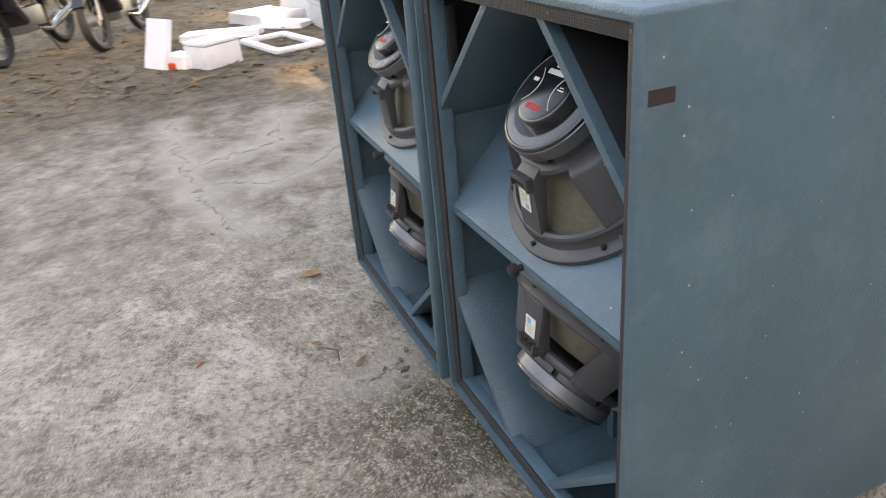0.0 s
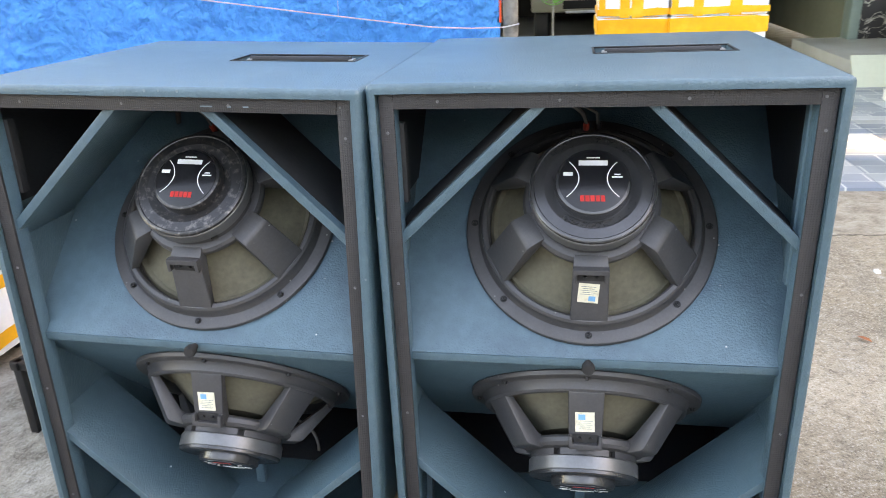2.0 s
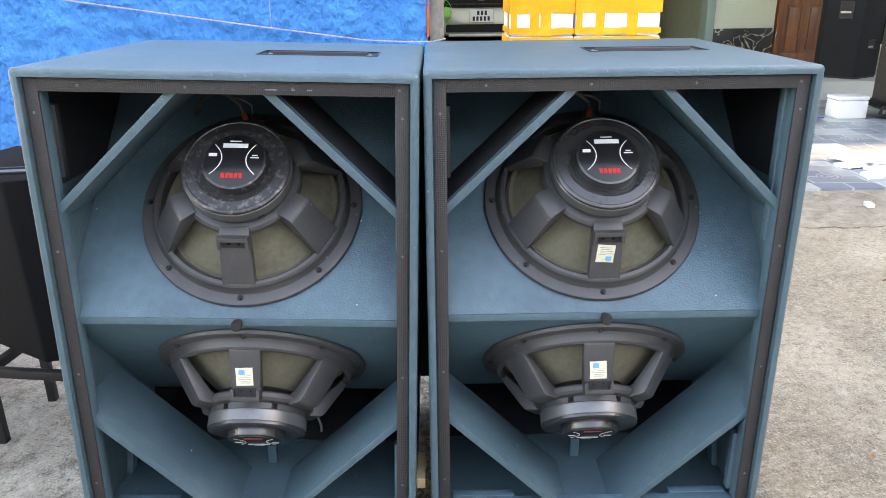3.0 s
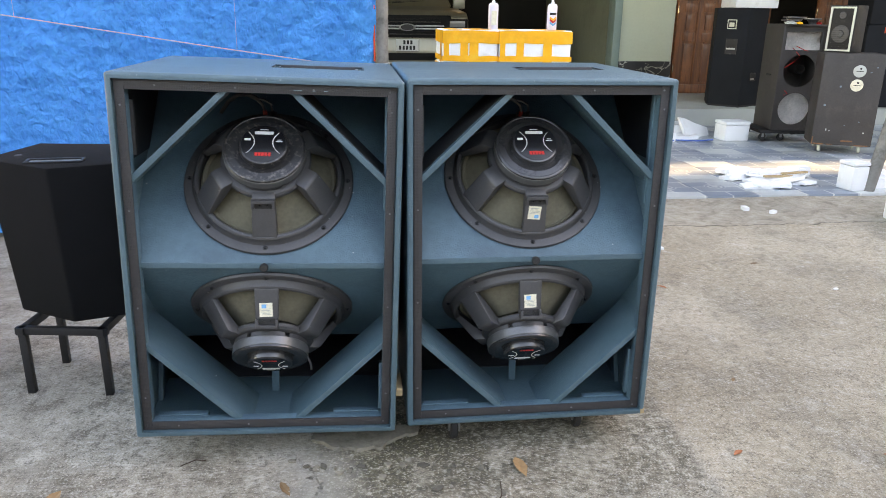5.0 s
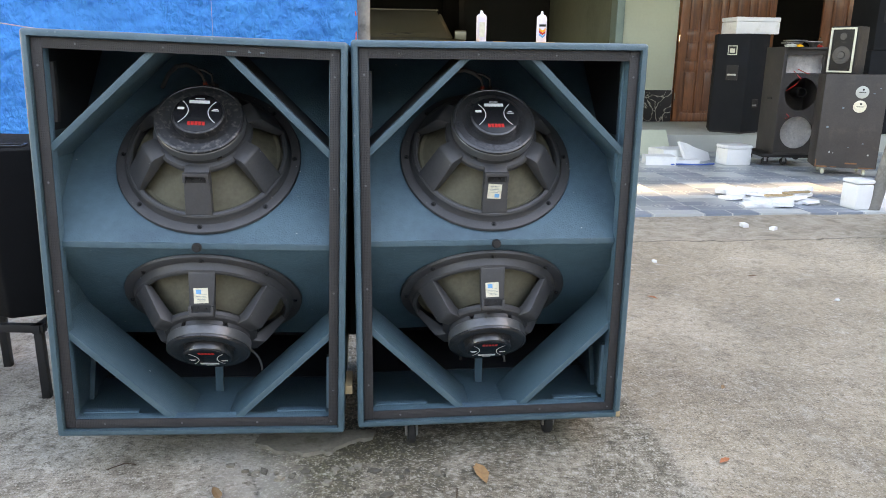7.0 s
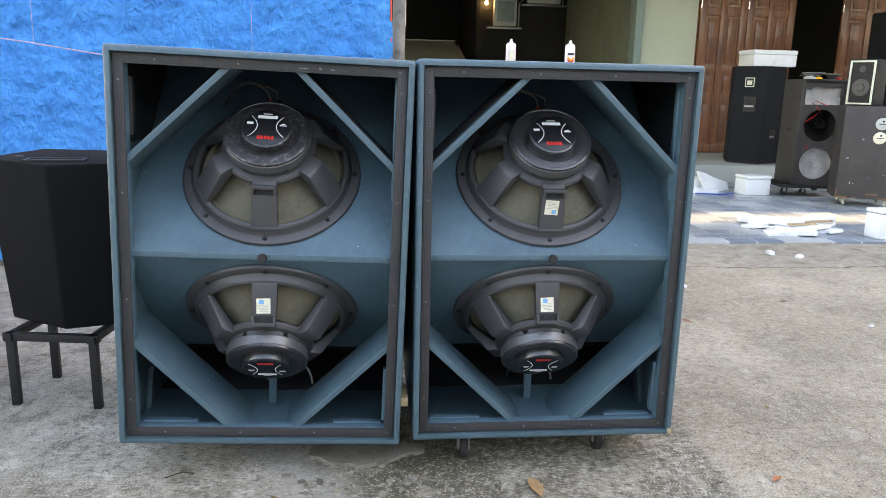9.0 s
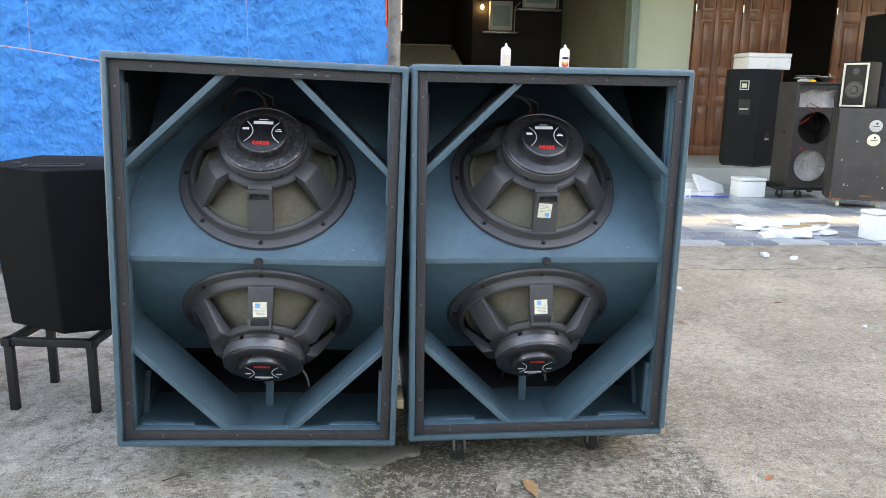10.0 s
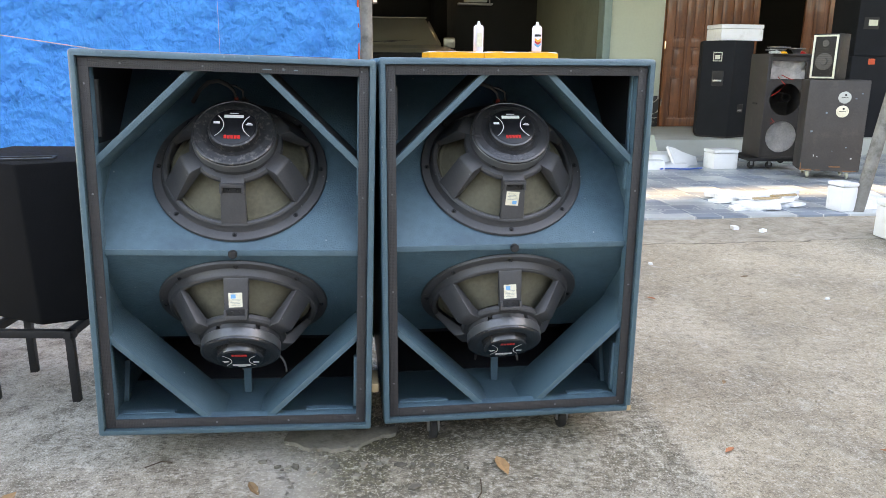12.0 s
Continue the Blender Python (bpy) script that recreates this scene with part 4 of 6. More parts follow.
right = bass_cabinet(pose(0, 0, 0.0915), "teal-painted double bass cabinet with two bare drivers, on castors", [(0.15, 0.075, 0.091), (0.55, 0.10, 0.091), (0.15, 0.62, 0.091), (0.58, 0.62, 0.091)], "right")
part("bare_corner", box((W - 0.0135, -0.0006, 0.004), (W - 0.001, 0.006, 0.02), 0.0015), RAW_WOOD, right, "bare wood at a chipped corner")
rs = random.Random(5)
for i in range(26):
    part("paint_chip", lathe([(0, 0.0006), (rs.uniform(0.0008, 0.002), 0)], 6), PRINT_WHITE if i % 3 == 0 else WORN, right, m=Matrix.Translation((W - 0.0002, rs.uniform(0.02, 0.66), rs.uniform(0.03, 0.98))) @ Matrix.Rotation(radians(90), 4, "Y"))
part("tape_scrap", box((W - 0.0004, 0.012, 0.898), (W + 0.0006, 0.052, 0.918), 0), BROWN_TAPE, right, "scrap of dark brown tape")
left = bass_cabinet(pose(-0.768, -0.009, 0.1075) @ Matrix.Rotation(radians(-0.2), 4, "Z") @ Matrix.Rotation(radians(1.75), 4, "Y"), "teal-painted double bass cabinet leaning against its twin", [(0.12, 0.22, 0.102), (0.60, 0.22, 0.087), (0.12, 0.62, 0.102), (0.60, 0.62, 0.087)], "left")
# added black strip that closes the gap so it reads as shade
part("gap_blocker", prism([(W, 0.03), (W + 0.032, 0.03), (W + 0.005, 0.93), (W, 0.93)], "y", 0.655, 0.685), SHADE_BLACK, left, "black strip added to keep the gap dark")
part("shim", box((W + 0.0005, 0.03, 0.10), (W + 0.02, 0.13, 0.125), 0.002), RAW_WOOD, left, "pale wooden shim wedged between the boxes")

# ---- tarpaulin wall ----
def tarp_mesh():
    """A hung sheet with slack folds and a dense crumple of short creases."""
    nx, nz = 330, 180
    x0, x1, z0, z1 = -4.35, 0.0, 0.04, 2.35
    verts, faces = [], []
    for j in range(nz + 1):
        for i in range(nx + 1):
            u, z = x0 + (x1 - x0) * i / nx, z0 + (z1 - z0) * j / nz
            k = min(1.0, max(0.0, (u + 0.35) / 0.35))
            fold = 0.05 * noise.noise((u * 0.9, z * 0.7, 3)) + 0.02 * noise.noise((u * 4, z * 2.4, 5)) + 0.05 * k * k * math.sin(u * 26 + z)
            w = 0.25 * noise.noise((u * 3, z * 3, 9))
            crease = 0.030 * abs(noise.noise((u * 8 + w, z * 7 + w, 1))) + 0.020 * abs(noise.noise((u * 17 + w * 3, z * 17 + w * 3, 4))) + 0.008 * noise.noise((u * 33, z * 25, 6))
            verts.append((u + 0.02 * noise.noise((z * 2, 1, 8)) * k, 2.4 + fold - crease, z + 0.02 * noise.noise((u * 2, 7, 1))))
    for j in range(nz):
        for i in range(nx):
            a = j * (nx + 1) + i
            faces.append((a, a + 1, a + nx + 2, a + nx + 1))
    me = bpy.data.meshes.new("sheet")
    me.from_pydata(verts, [], faces)
    bm = bmesh.new()
    bm.from_mesh(me)
    bpy.data.meshes.remove(me)
    bmesh.ops.solidify(bm, geom=bm.faces[:], thickness=0.004)
    return bm


tp = thing("tarpaulin", pose(0, 0, 0), "creased bright blue plastic tarpaulin hung as a screen", "tarpaulin")
part("sheet", tarp_mesh(), TARP, tp, smooth=70)
for a in (-4.3, -2.2):
    part("pole", tube([(a, 2.47, -0.005), (a, 2.47, 2.35)], 0.025, 12), POLE, tp)
part("rail", tube([(-4.35, 2.47, 2.34), (0.06, 2.47, 2.34)], 0.022, 10), POLE, tp)
part("end_pole", tube([(0.045, 2.47, -0.005), (0.045, 2.47, 1.2), (0.05, 2.47, 2.4)], 0.036, 14), POLE, tp, "stained grey pipe")
part("red_cord", tube([(0.0, 2.44, 1.0 + 0.05 * i) for i in range(26)], 0.006, 6), ORANGE, tp)
part("rope", tube([(-4.2, 2.33, 1.50), (-1.9, 2.33, 1.225), (-0.9, 2.33, 1.08), (-0.3, 2.30, 1.0), (-0.12, 2.30, 0.99), (0.02, 2.36, 0.985), (0.085, 2.46, 0.99)], 0.0034, 6), ROPE, tp, "thin pale rope")
for x in (-1.87, -0.75):
    part("tie", tube([(x, 2.335, 1.22 if x < -1 else 1.06), (x + 0.005, 2.335, 1.7)], 0.0011, 5), ROPE, tp)

# ---- polystyrene boxes ----
def foam_box(name, m, size, label, category="polystyrene box", group="", tapes=(), lid=0.05, foam=FOAM):
    """A moulded box with a lid; tapes: (z0, z1) bands round it, or ('v', face, u0, u1) upright strips."""
    sx, sy, sz = size
    c = thing(name, m, label, category, group)
    bm = box((0, 0, 0), (sx, sy, sz - lid - 0.003), 0.012)
    part("body", bm, foam, c)
    part("lid", box((-0.004, -0.004, sz - lid), (sx + 0.004, sy + 0.004, sz), 0.012), foam, c)
    for tp_ in tapes:
        if tp_[0] == "v":
            face, u0, u1, z0, z1 = (*tp_[1:], 0, 0)[:5]
            e = 0.0055
            lo_hi = {"f": ((u0, -e, z0), (u1, -e + 0.002, z1)), "l": ((-e, u0, z0), (-e + 0.002, u1, z1)), "r": ((sx + e - 0.002, u0, z0), (sx + e, u1, z1)), "t": ((u0, -0.004, sz), (u1, sy + 0.004, sz + 0.002))}[face]
            part("tape", box(*lo_hi, 0), TAPE_YELLOW, c)
        else:
            z0, z1, ml = tp_
            b = bmesh.new()
            e = 0.006
            rim = [(-e, -e), (sx + e, -e), (sx + e, sy + e), (-e, sy + e)]
            wob = random.Random(int(z0 * 1000) + int(sx * 100))
            lo_, hi_ = [], []
            path = []
            for a, q in zip(rim, rim[1:] + rim[:1]):
                for i in range(6):
                    path.append((a[0] + (q[0] - a[0]) * i / 6, a[1] + (q[1] - a[1]) * i / 6))
            for x, y in path:
                lo_.append(b.verts.new((x, y, z0 + wob.uniform(-0.004, 0.004))))
                hi_.append(b.verts.new((x, y, z1 + wob.uniform(-0.004, 0.004))))
            k = len(path)
            for i in range(k):
                b.faces.new((lo_[i], lo_[(i + 1) % k], hi_[(i + 1) % k], hi_[i]))
            back = [[b.verts.new((sx / 2 + (v.co.x - sx / 2) * (1 - 0.003 / sx), sy / 2 + (v.co.y - sy / 2) * (1 - 0.003 / sy), v.co.z)) for v in row] for row in (lo_, hi_)]
            for i in range(k):
                j = (i + 1) % k
                b.faces.new((back[0][j], back[0][i], back[1][i], back[1][j]))
                b.faces.new((lo_[j], lo_[i], back[0][i], back[0][j]))
                b.faces.new((hi_[i], hi_[j], back[1][j], back[1][i]))
            part("tape", b, ml, c, smooth=0)
    return c


Y, G = TAPE_YELLOW, TAPE_GREY
# stack on a wheeled board beside the boxes
dolly = thing("dolly", pose(-2.26, 0.69, 0), "low wheeled board under a stack of boxes", "dolly")
part("board", box((0.02, 0.02, 0.05), (0.62, 0.33, 0.065), 0.003), RAW_WOOD, dolly)
for x in (0.35, 0.56, 0.12):
    for y in (0.06, 0.30):
        part("wheel", lathe([(0, -0.012), (0.02, -0.012), (0.025, -0.008), (0.025, 0.008), (0.02, 0.012), (0, 0.012)], 20, Matrix.Translation((x, y, 0.025)) @ Matrix.Rotation(radians(90), 4, "X")), RUBBER, dolly)
layers = [(0.066, 0.29, [(0.225, 0.27, Y), (0.03, 0.08, Y), ("v", "f", 0.02, 0.06, 0.07, 0.12), ("v", "f", 0.15, 0.20, 0.07, 0.14), ("v", "l", 0.1, 0.16, 0.0, 0.2), ("v", "f", 0.22, 0.255, 0.08, 0.18)]),
          (0.357, 0.27, [(0.03, 0.07, Y), (0.09, 0.13, Y), (0.155, 0.195, Y), (0.215, 0.25, G), (-0.001, 0.02, G)]),
          (0.628, 0.30, [(0.03, 0.075, Y), (0.195, 0.24, Y), ("v", "f", 0.20, 0.25, 0.0, 0.25), ("v", "l", 0.1, 0.16, 0.0, 0.29)])]
for z, h, tapes in layers:
    for i in range(2):
        foam_box("polystyrene_box", pose(-2.26 + 0.352 * i + 0.006 * (z > 0.5), 0.69, z, 0, 0, random.uniform(-0.6, 0.6)), (0.343 - 0.04 * i, 0.34, h), "white polystyrene box bound with orange tape, in a stack", "box", "stack of taped boxes", tapes, 0.045)
for x, y, a in ((-2.05, 0.78, 8), (-1.93, 0.95, -6)):
    o = thing("orange_case", pose(x, y, 0.929, 0, 0, a), "orange-red plastic tool case with a worn white end, on the boxes", "case", "orange cases")
    part("body", box((0, 0, 0), (0.19, 0.07, 0.06), 0.008), ORANGE, o)
    part("end_cap", box((0.187, 0.004, 0.004), (0.205, 0.066, 0.056), 0.006), STEP, o, "worn pale end")
# single box on the yard
foam_box("polystyrene_box", pose(-3.41, 0.945, 0, 0, 0, 92), (0.40, 0.25, 0.31), "white polystyrene box edged with orange tape, alone on the yard", "box", "", [(0.0, 0.035, Y), ("v", "l", 0.0, 0.04, 0, 0.29), ("v", "l", 0.21, 0.25, 0, 0.29), ("v", "f", 0.0, 0.035, 0, 0.29), ("v", "f", 0.36, 0.40, 0, 0.29), ("v", "r", 0.0, 0.04, 0, 0.29)], 0.03)
# long white stack by the far side
for i in range(5):
    for k in range(2):
        foam_box("polystyrene_box", pose(-5.98 - 0.06 * max(0, i - 2) - 0.02 * k, 1.27 + 0.43 * i, 0.27 * k, 0, 0, 93 + 2 * (i % 3 - 1)), (0.42, 0.62, 0.268), "plain white polystyrene box in a stacked row, darkened for shade", "box", "row of white boxes", [("v", "f", 0.16, 0.25, 0.07, 0.12)] if (i + k) % 4 == 5 else [], 0.05, FOAM_SHADED)
tagged(finish("green_tape_label", box((0, -0.006, 0), (0.12, 0, 0.05), 0), GREEN_PLASTIC), "bright green tape patch on a white box", "tape").matrix_basis = pose(-5.975, 2.2, 0.03, 0, 0, 90)
# yellow-taped pile behind the boxes, under the spray cans
for i, (x, w) in enumerate(((0.47, 0.36), (0.84, 0.48))):
    z = 0.0
    for k, h in enumerate((0.325, 0.21, 0.21, 0.21, 0.21)):
        foam_box("polystyrene_box", pose(x, 3.02 - 0.02 * i, z, 0, 0, 0.5 * (k % 2)), (w, 0.42, h), "white polystyrene box wrapped in orange tape, in a pile", "box", "pile of taped boxes", [(h - 0.085, h - 0.006, Y), (0.010, 0.045, Y), ("v", "f", 0.0, 0.035, 0.04, h - 0.07), ("v", "f", 0.11, 0.16, 0.0, h - 0.02), ("v", "f", w - 0.19, w - 0.13, 0.0, h - 0.02), ("v", "l", 0.1, 0.15, 0.0, h - 0.02), ("v", "r", 0.2, 0.25, 0.0, h - 0.02), ("v", "t", 0.03, 0.12), ("v", "t", w - 0.18, w - 0.05)], 0.05)
        z += h + 0.001

def spray_can(m, label, band):
    c = thing("spray_can", m, label, "spray can", "spray cans")
    part("can", lathe([(0, 0.0), (0.03, 0.0), (0.0325, 0.004), (0.0325, 0.15), (0.031, 0.158), (0.022, 0.168), (0.0, 0.168)], 32), CAN_WHITE, c)
    part("nozzle", lathe([(0, 0.166), (0.012, 0.166), (0.012, 0.178), (0.008, 0.18), (0.008, 0.192), (0, 0.193)], 16), FOAM, c)
    if band:
        for z0, ml in ((0.028, STICKER_BLUE), (0.045, PRINT_RED), (0.06, TAPE_YELLOW), (0.098, RUBBER)):
            b = bmesh.new()
            for i in range(12):
                a0, a1 = radians(-130 + 80 * i / 12), radians(-130 + 80 * (i + 1) / 12)
                lift = [0.0 if ml is RUBBER else 0.016 * abs(2 * q / 12 - 1) for q in (i, i + 1)]
                vs = [b.verts.new((0.0329 * math.cos(a), 0.0329 * math.sin(a), zz)) for a, zz in ((a0, z0 + lift[0]), (a1, z0 + lift[1]), (a1, z0 + 0.014 + lift[1]), (a0, z0 + 0.014 + lift[0]))]
                b.faces.new(vs)
            part("stripe", b, ml, c)
    else:
        part("stripe", box((-0.018, -0.0331, 0.03), (0.016, -0.0318, 0.12), 0), STICKER, c)
    return c


spray_can(pose(0.80, 3.02 + 0.04, 1.169), "pale lilac spray paint can standing on a taped box", False)
spray_can(pose(1.19, 3.04, 1.169), "white spray paint can with coloured chevrons on a taped box", True)

# ---- small black loudspeaker on a stand ----
def stage_speaker():
    c = thing("stage_speaker", pose(0, 0, 0), "black carpet-covered wedge-sided loudspeaker standing on a steel stand", "loudspeaker")
    ring = [(-1.37, 0.68), (-1.115, 0.53), (-0.83, 0.62), (-0.90, 0.90), (-1.28, 0.93)]
    bm = bmesh.new()
    cx, cy = -1.1, 0.72
    lo_ = [bm.verts.new((cx + (x - cx) * 0.86 + 0.02, cy + (y - cy) * 0.9 - 0.03, 0.247)) for x, y in ring]
    hi_ = [bm.verts.new((x, y, 0.777 + 0.04 * (y - 0.55))) for x, y in ring]
    bm.faces.new(lo_), bm.faces.new(hi_)
    for i in range(5):
        bm.faces.new((lo_[i], lo_[(i + 1) % 5], hi_[(i + 1) % 5], hi_[i]))
    bmesh.ops.recalc_face_normals(bm, faces=bm.faces)
    bmesh.ops.bevel(bm, geom=bm.edges[:], offset=0.008, segments=2, profile=0.5, affect="EDGES")
    part("body", bm, CARPET, c)
    hb = bmesh.new()
    for a, b in (((-0.09, -0.03, 0), (0.09, -0.02, 0.006)), ((-0.09, 0.02, 0), (0.09, 0.03, 0.006)), ((-0.09, -0.02, 0), (-0.08, 0.02, 0.006)), ((0.08, -0.02, 0), (0.09, 0.02, 0.006))):
        add_box(hb, a, b, 0.0015)
    h = part("handle", hb, DARK_STEEL, c, "recessed carrying handle", pose(-1.12, 0.63, 0.780, 2.3, 0, 6))
    part("handle_cup", box((-0.08, -0.02, -0.001), (0.08, 0.02, 0.001), 0), STEEL, h)
    part("rivet", lathe([(0, 0.004), (0.012, 0.003), (0.014, 0), (0, 0)], 14), DARK_STEEL, c, m=Matrix.Translation((-1.27, 0.72, 0.783)))
    return c


stage_speaker()
st = thing("speaker_stand", pose(0, 0, 0), "black square-tube steel stand under a small loudspeaker", "stand")
feet = [(-1.255, 0.505), (-0.99, 0.47), (-1.225, 0.74), (-0.965, 0.71)]
for x, y in feet:
    part("leg", box((x - 0.0125, y - 0.0125, -0.004), (x + 0.0125, y + 0.0125, 0.22), 0.002), DARK_STEEL, st)
for a, b in ((0, 1), (2, 3), (0, 2), (1, 3)):
    p, q = Vector((*feet[a], 0.233)), Vector((*feet[b], 0.233))
    d = (q - p)
    part("rail", box((-0.02, -0.0125, -0.0125), (d.length + 0.02, 0.0125, 0.0125), 0.002), DARK_STEEL, st, m=Matrix.Translation(p) @ Matrix.Rotation(math.atan2(d.y, d.x), 4, "Z"))

# ---- house: porch, platform, walls ----
finish_step = tagged(finish("porch_floor", box((-6.0, 3.2, -0.05), (12, 6.62, 0.0), 0.004), STEP), "cement bed of the tiled porch", "floor", kind="structure")
tile_me = None
for i in range(15):
    for j in range(6):
        x, y = 1.25 + 0.4 * (i + 0.5) + 0.0, 3.07 + 0.6 * (j + 0.5)
        if tile_me is None:
            tile_me = part("tile", box((-0.1985, -0.2985, -0.02), (0.1985, 0.2985, 0.014), 0.002), TILE, finish_step).data
            bpy.data.objects["tile"].matrix_basis = pose(x, y, 0)
        else:
            shared("tile", tile_me, finish_step, pose(x, y, 0, 0, 0, 180 * ((i + j) % 2)))
tagged(finish("porch_step", box((3.0, 6.6, -0.05), (12, 8.7, 0.215), 0.01), STEP), "raised pale terrazzo platform before the house doors", "step", kind="structure")
tagged(finish("garage_floor", box((-5, 6.6, -0.06), (3.0, 15.2, 0.10), 0.01), CEMENT), "dim cement garage floor", "floor", kind="structure")
tagged(finish("wall_pier", box((3.66, 8.5, 0.66), (4.45, 8.72, 3.3), 0.004), WALL), "pale green plastered wall between garage and door", "wall", kind="structure")
tagged(finish("wall_base", box((3.655, 8.485, 0.2), (4.45, 8.72, 0.66), 0.003), MARBLE), "black veined marble wall base", "wall", kind="structure")
tagged(finish("wall_east", box((7.75, 8.5, 0.2), (12, 8.72, 3.3), 0.004), WALL), "pale plastered house wall", "wall", kind="structure")
tagged(finish("wall_top", box((4.45, 8.5, 2.85), (7.75, 8.72, 3.3), 0.004), WALL), "pale plastered wall over the doors", "wall", kind="structure")
tagged(finish("trim_post", box((3.54, 8.44, 0.1), (3.65, 8.7, 3.3), 0.006), TRIM_TEAL), "grey-green steel post at the garage mouth", "post", kind="structure")
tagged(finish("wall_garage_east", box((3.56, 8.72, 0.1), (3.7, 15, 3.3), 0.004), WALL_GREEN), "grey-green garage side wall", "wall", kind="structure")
tagged(finish("wall_garage_back", box((-5, 15, 0.1), (3.7, 15.2, 3.3), 0.004), SHADE_WALL), "back wall of the garage, near-black for its shade", "wall", kind="structure")
tagged(finish("wall_garage_west", box((-5.2, 8.6, 0.1), (-5, 15.2, 3.3), 0.004), SHADE_WALL), "garage side wall, near-black for its shade", "wall", kind="structure")
tagged(finish("wall_room_back", box((4.4, 11.4, 0.2), (12, 11.6, 3.3), 0.004), SHADE_WALL), "back wall of the room behind the doors, near-black for its shade", "wall", kind="structure")
# unseen slab, brought forward to cut the sky light on doors and wall
tagged(finish("ceiling", box((-5.2, 4.35, 3.3), (12.2, 15.2, 3.78), 0.004), CEMENT), "unseen cement ceiling added to shade the porch and house", "ceiling", kind="structure")


def door_leaf(name, m, w, h, label):
    """A framed wooden leaf with tall raised panels over short ones."""
    c = thing(name, m, label, "door", "wooden doors", kind="structure")
    t = 0.045
    for a, b in (((0, 0, 0), (0.1, t, h)), ((w - 0.1, 0, 0), (w, t, h)), ((w / 2 - 0.045, 0, 0.12), (w / 2 + 0.045, t, h - 0.12))):
        part("stile", box(a, b, 0.005), WOOD, c)
    rails = [0.0, 0.72, 1.12, 1.9, h - 0.12]
    for z in rails:
        for x0, x1 in ((0.1, w / 2 - 0.045), (w / 2 + 0.045, w - 0.1)) if 0 < z < h - 0.2 else ((0.1, w - 0.1),):
            part("rail", box((x0, 0.001, z), (x1, t - 0.001, z + 0.12), 0.005), WOOD, c)
    for z0, z1 in zip(rails, rails[1:]):
        for x0, x1 in ((0.1, w / 2 - 0.045), (w / 2 + 0.045, w - 0.1)):
            b = box((x0, 0.02, z0 + 0.12), (x1, 0.035, z1), 0)
            add_box(b, (x0 + 0.035, 0.006, z0 + 0.155), (x1 - 0.035, 0.03, z1 - 0.035), 0.008)
            part("panel", b, WOOD, c)
    for z in (0.3, 1.1, 2.0):
        part("hinge", tube([(0.004, -0.004, z), (0.004, -0.004, z + 0.1)], 0.008, 8), CHROME, c)
    return c


door_leaf("door_1", pose(4.47, 8.46, 0.22), 0.68, 2.62, "closed red-brown panelled wooden door leaf")
door_leaf("door_2", pose(5.16, 8.46, 0.22), 0.70, 2.62, "closed red-brown panelled wooden door leaf")
door_leaf("door_3", pose(6.55, 8.44, 0.22, 0, 0, -8), 0.78, 2.62, "red-brown panelled wooden door leaf standing ajar")
tagged(finish("door_frame", box((4.452, 8.52, 0.2), (4.50, 8.7, 2.85), 0.004), WOOD), "red-brown wooden door frame", "door frame", kind="structure")
tagged(finish("door_frame", box((7.40, 8.4, 0.2), (7.75, 8.7, 2.85), 0.004), WOOD), "red-brown wooden door frame", "door frame", kind="structure")

for nm, lo3, hi3, lb3 in (("wall_garage_inner", (1.95, 12.3, 0.1), (3.6, 12.5, 3.3), "back wall of the garage, near-black for its shade"), ("wall_garage_jog", (1.85, 12.3, 0.1), (1.95, 15, 3.3), "wall beside the parked car, near-black for its shade")):
    tagged(finish(nm, box(lo3, hi3, 0.004), SHADE_WALL), lb3, "wall", kind="structure")
win = thing("window_1", pose(0.38, 14.98, 2.35), "small bright garage window with dark bars", "window", kind="structure")
PANE = bpy.data.materials.new("daylight_pane")
PANE.use_nodes = True
nodes_of(PANE)[2].inputs["Emission Color"].default_value = (0.85, 0.9, 1, 1)
nodes_of(PANE)[2].inputs["Emission Strength"].default_value = 0.12
part("pane", box((0, 0, 0), (0.3, 0.008, 0.75), 0), PANE, win)
for i in range(4):
    part("bar", box((0.0 + 0.095 * i, -0.03, -0.02), (0.02 + 0.095 * i, -0.005, 0.77), 0.002), DARK_STEEL, win)
for z in (0.0, 0.36, 0.73):
    part("bar", box((-0.02, -0.034, z), (0.32, -0.006, z + 0.025), 0.002), DARK_STEEL, win)


def wall_unit(m, w, h, label):
    c = thing("wall_unit", m, label, "wall unit", "wall units")
    part("case", box((0, -0.16, 0), (w, 0, h), 0.015), STEP, c)
    part("front_panel", box((0.05, -0.175, 0.08), (w - 0.05, -0.16, h - 0.08), 0.01), TRIM_TEAL, c)
    part("shelf", box((-0.12, -0.2, -0.05), (w + 0.1, 0, -0.02), 0.005), STEEL, c)
    part("conduit", tube([(w + 0.06, -0.05, -0.02), (w + 0.06, -0.05, h * 0.8), (w + 0.16, -0.05, h)], 0.014), STEEL, c)
    return c


wall_unit(pose(2.16, 12.3, 2.20), 0.42, 0.52, "pale grey wall-mounted unit on a small shelf")
wall_unit(pose(2.78, 12.3, 2.62), 0.62, 0.55, "large pale wall-mounted unit with a conduit")
lampo = thing("light_bulb", pose(2.02, 12.22, 2.62), "small glowing warm bulb on the garage wall", "lamp")
part("bulb", lathe([(0, -0.045), (0.02, -0.038), (0.028, -0.015), (0.024, 0.01), (0.012, 0.03), (0, 0.03)], 16), BULB, lampo)
part("socket", tube([(0, 0, 0.03), (0, 0.0, 0.06), (0, 0.08, 0.07)], 0.014), RUBBER, lampo)

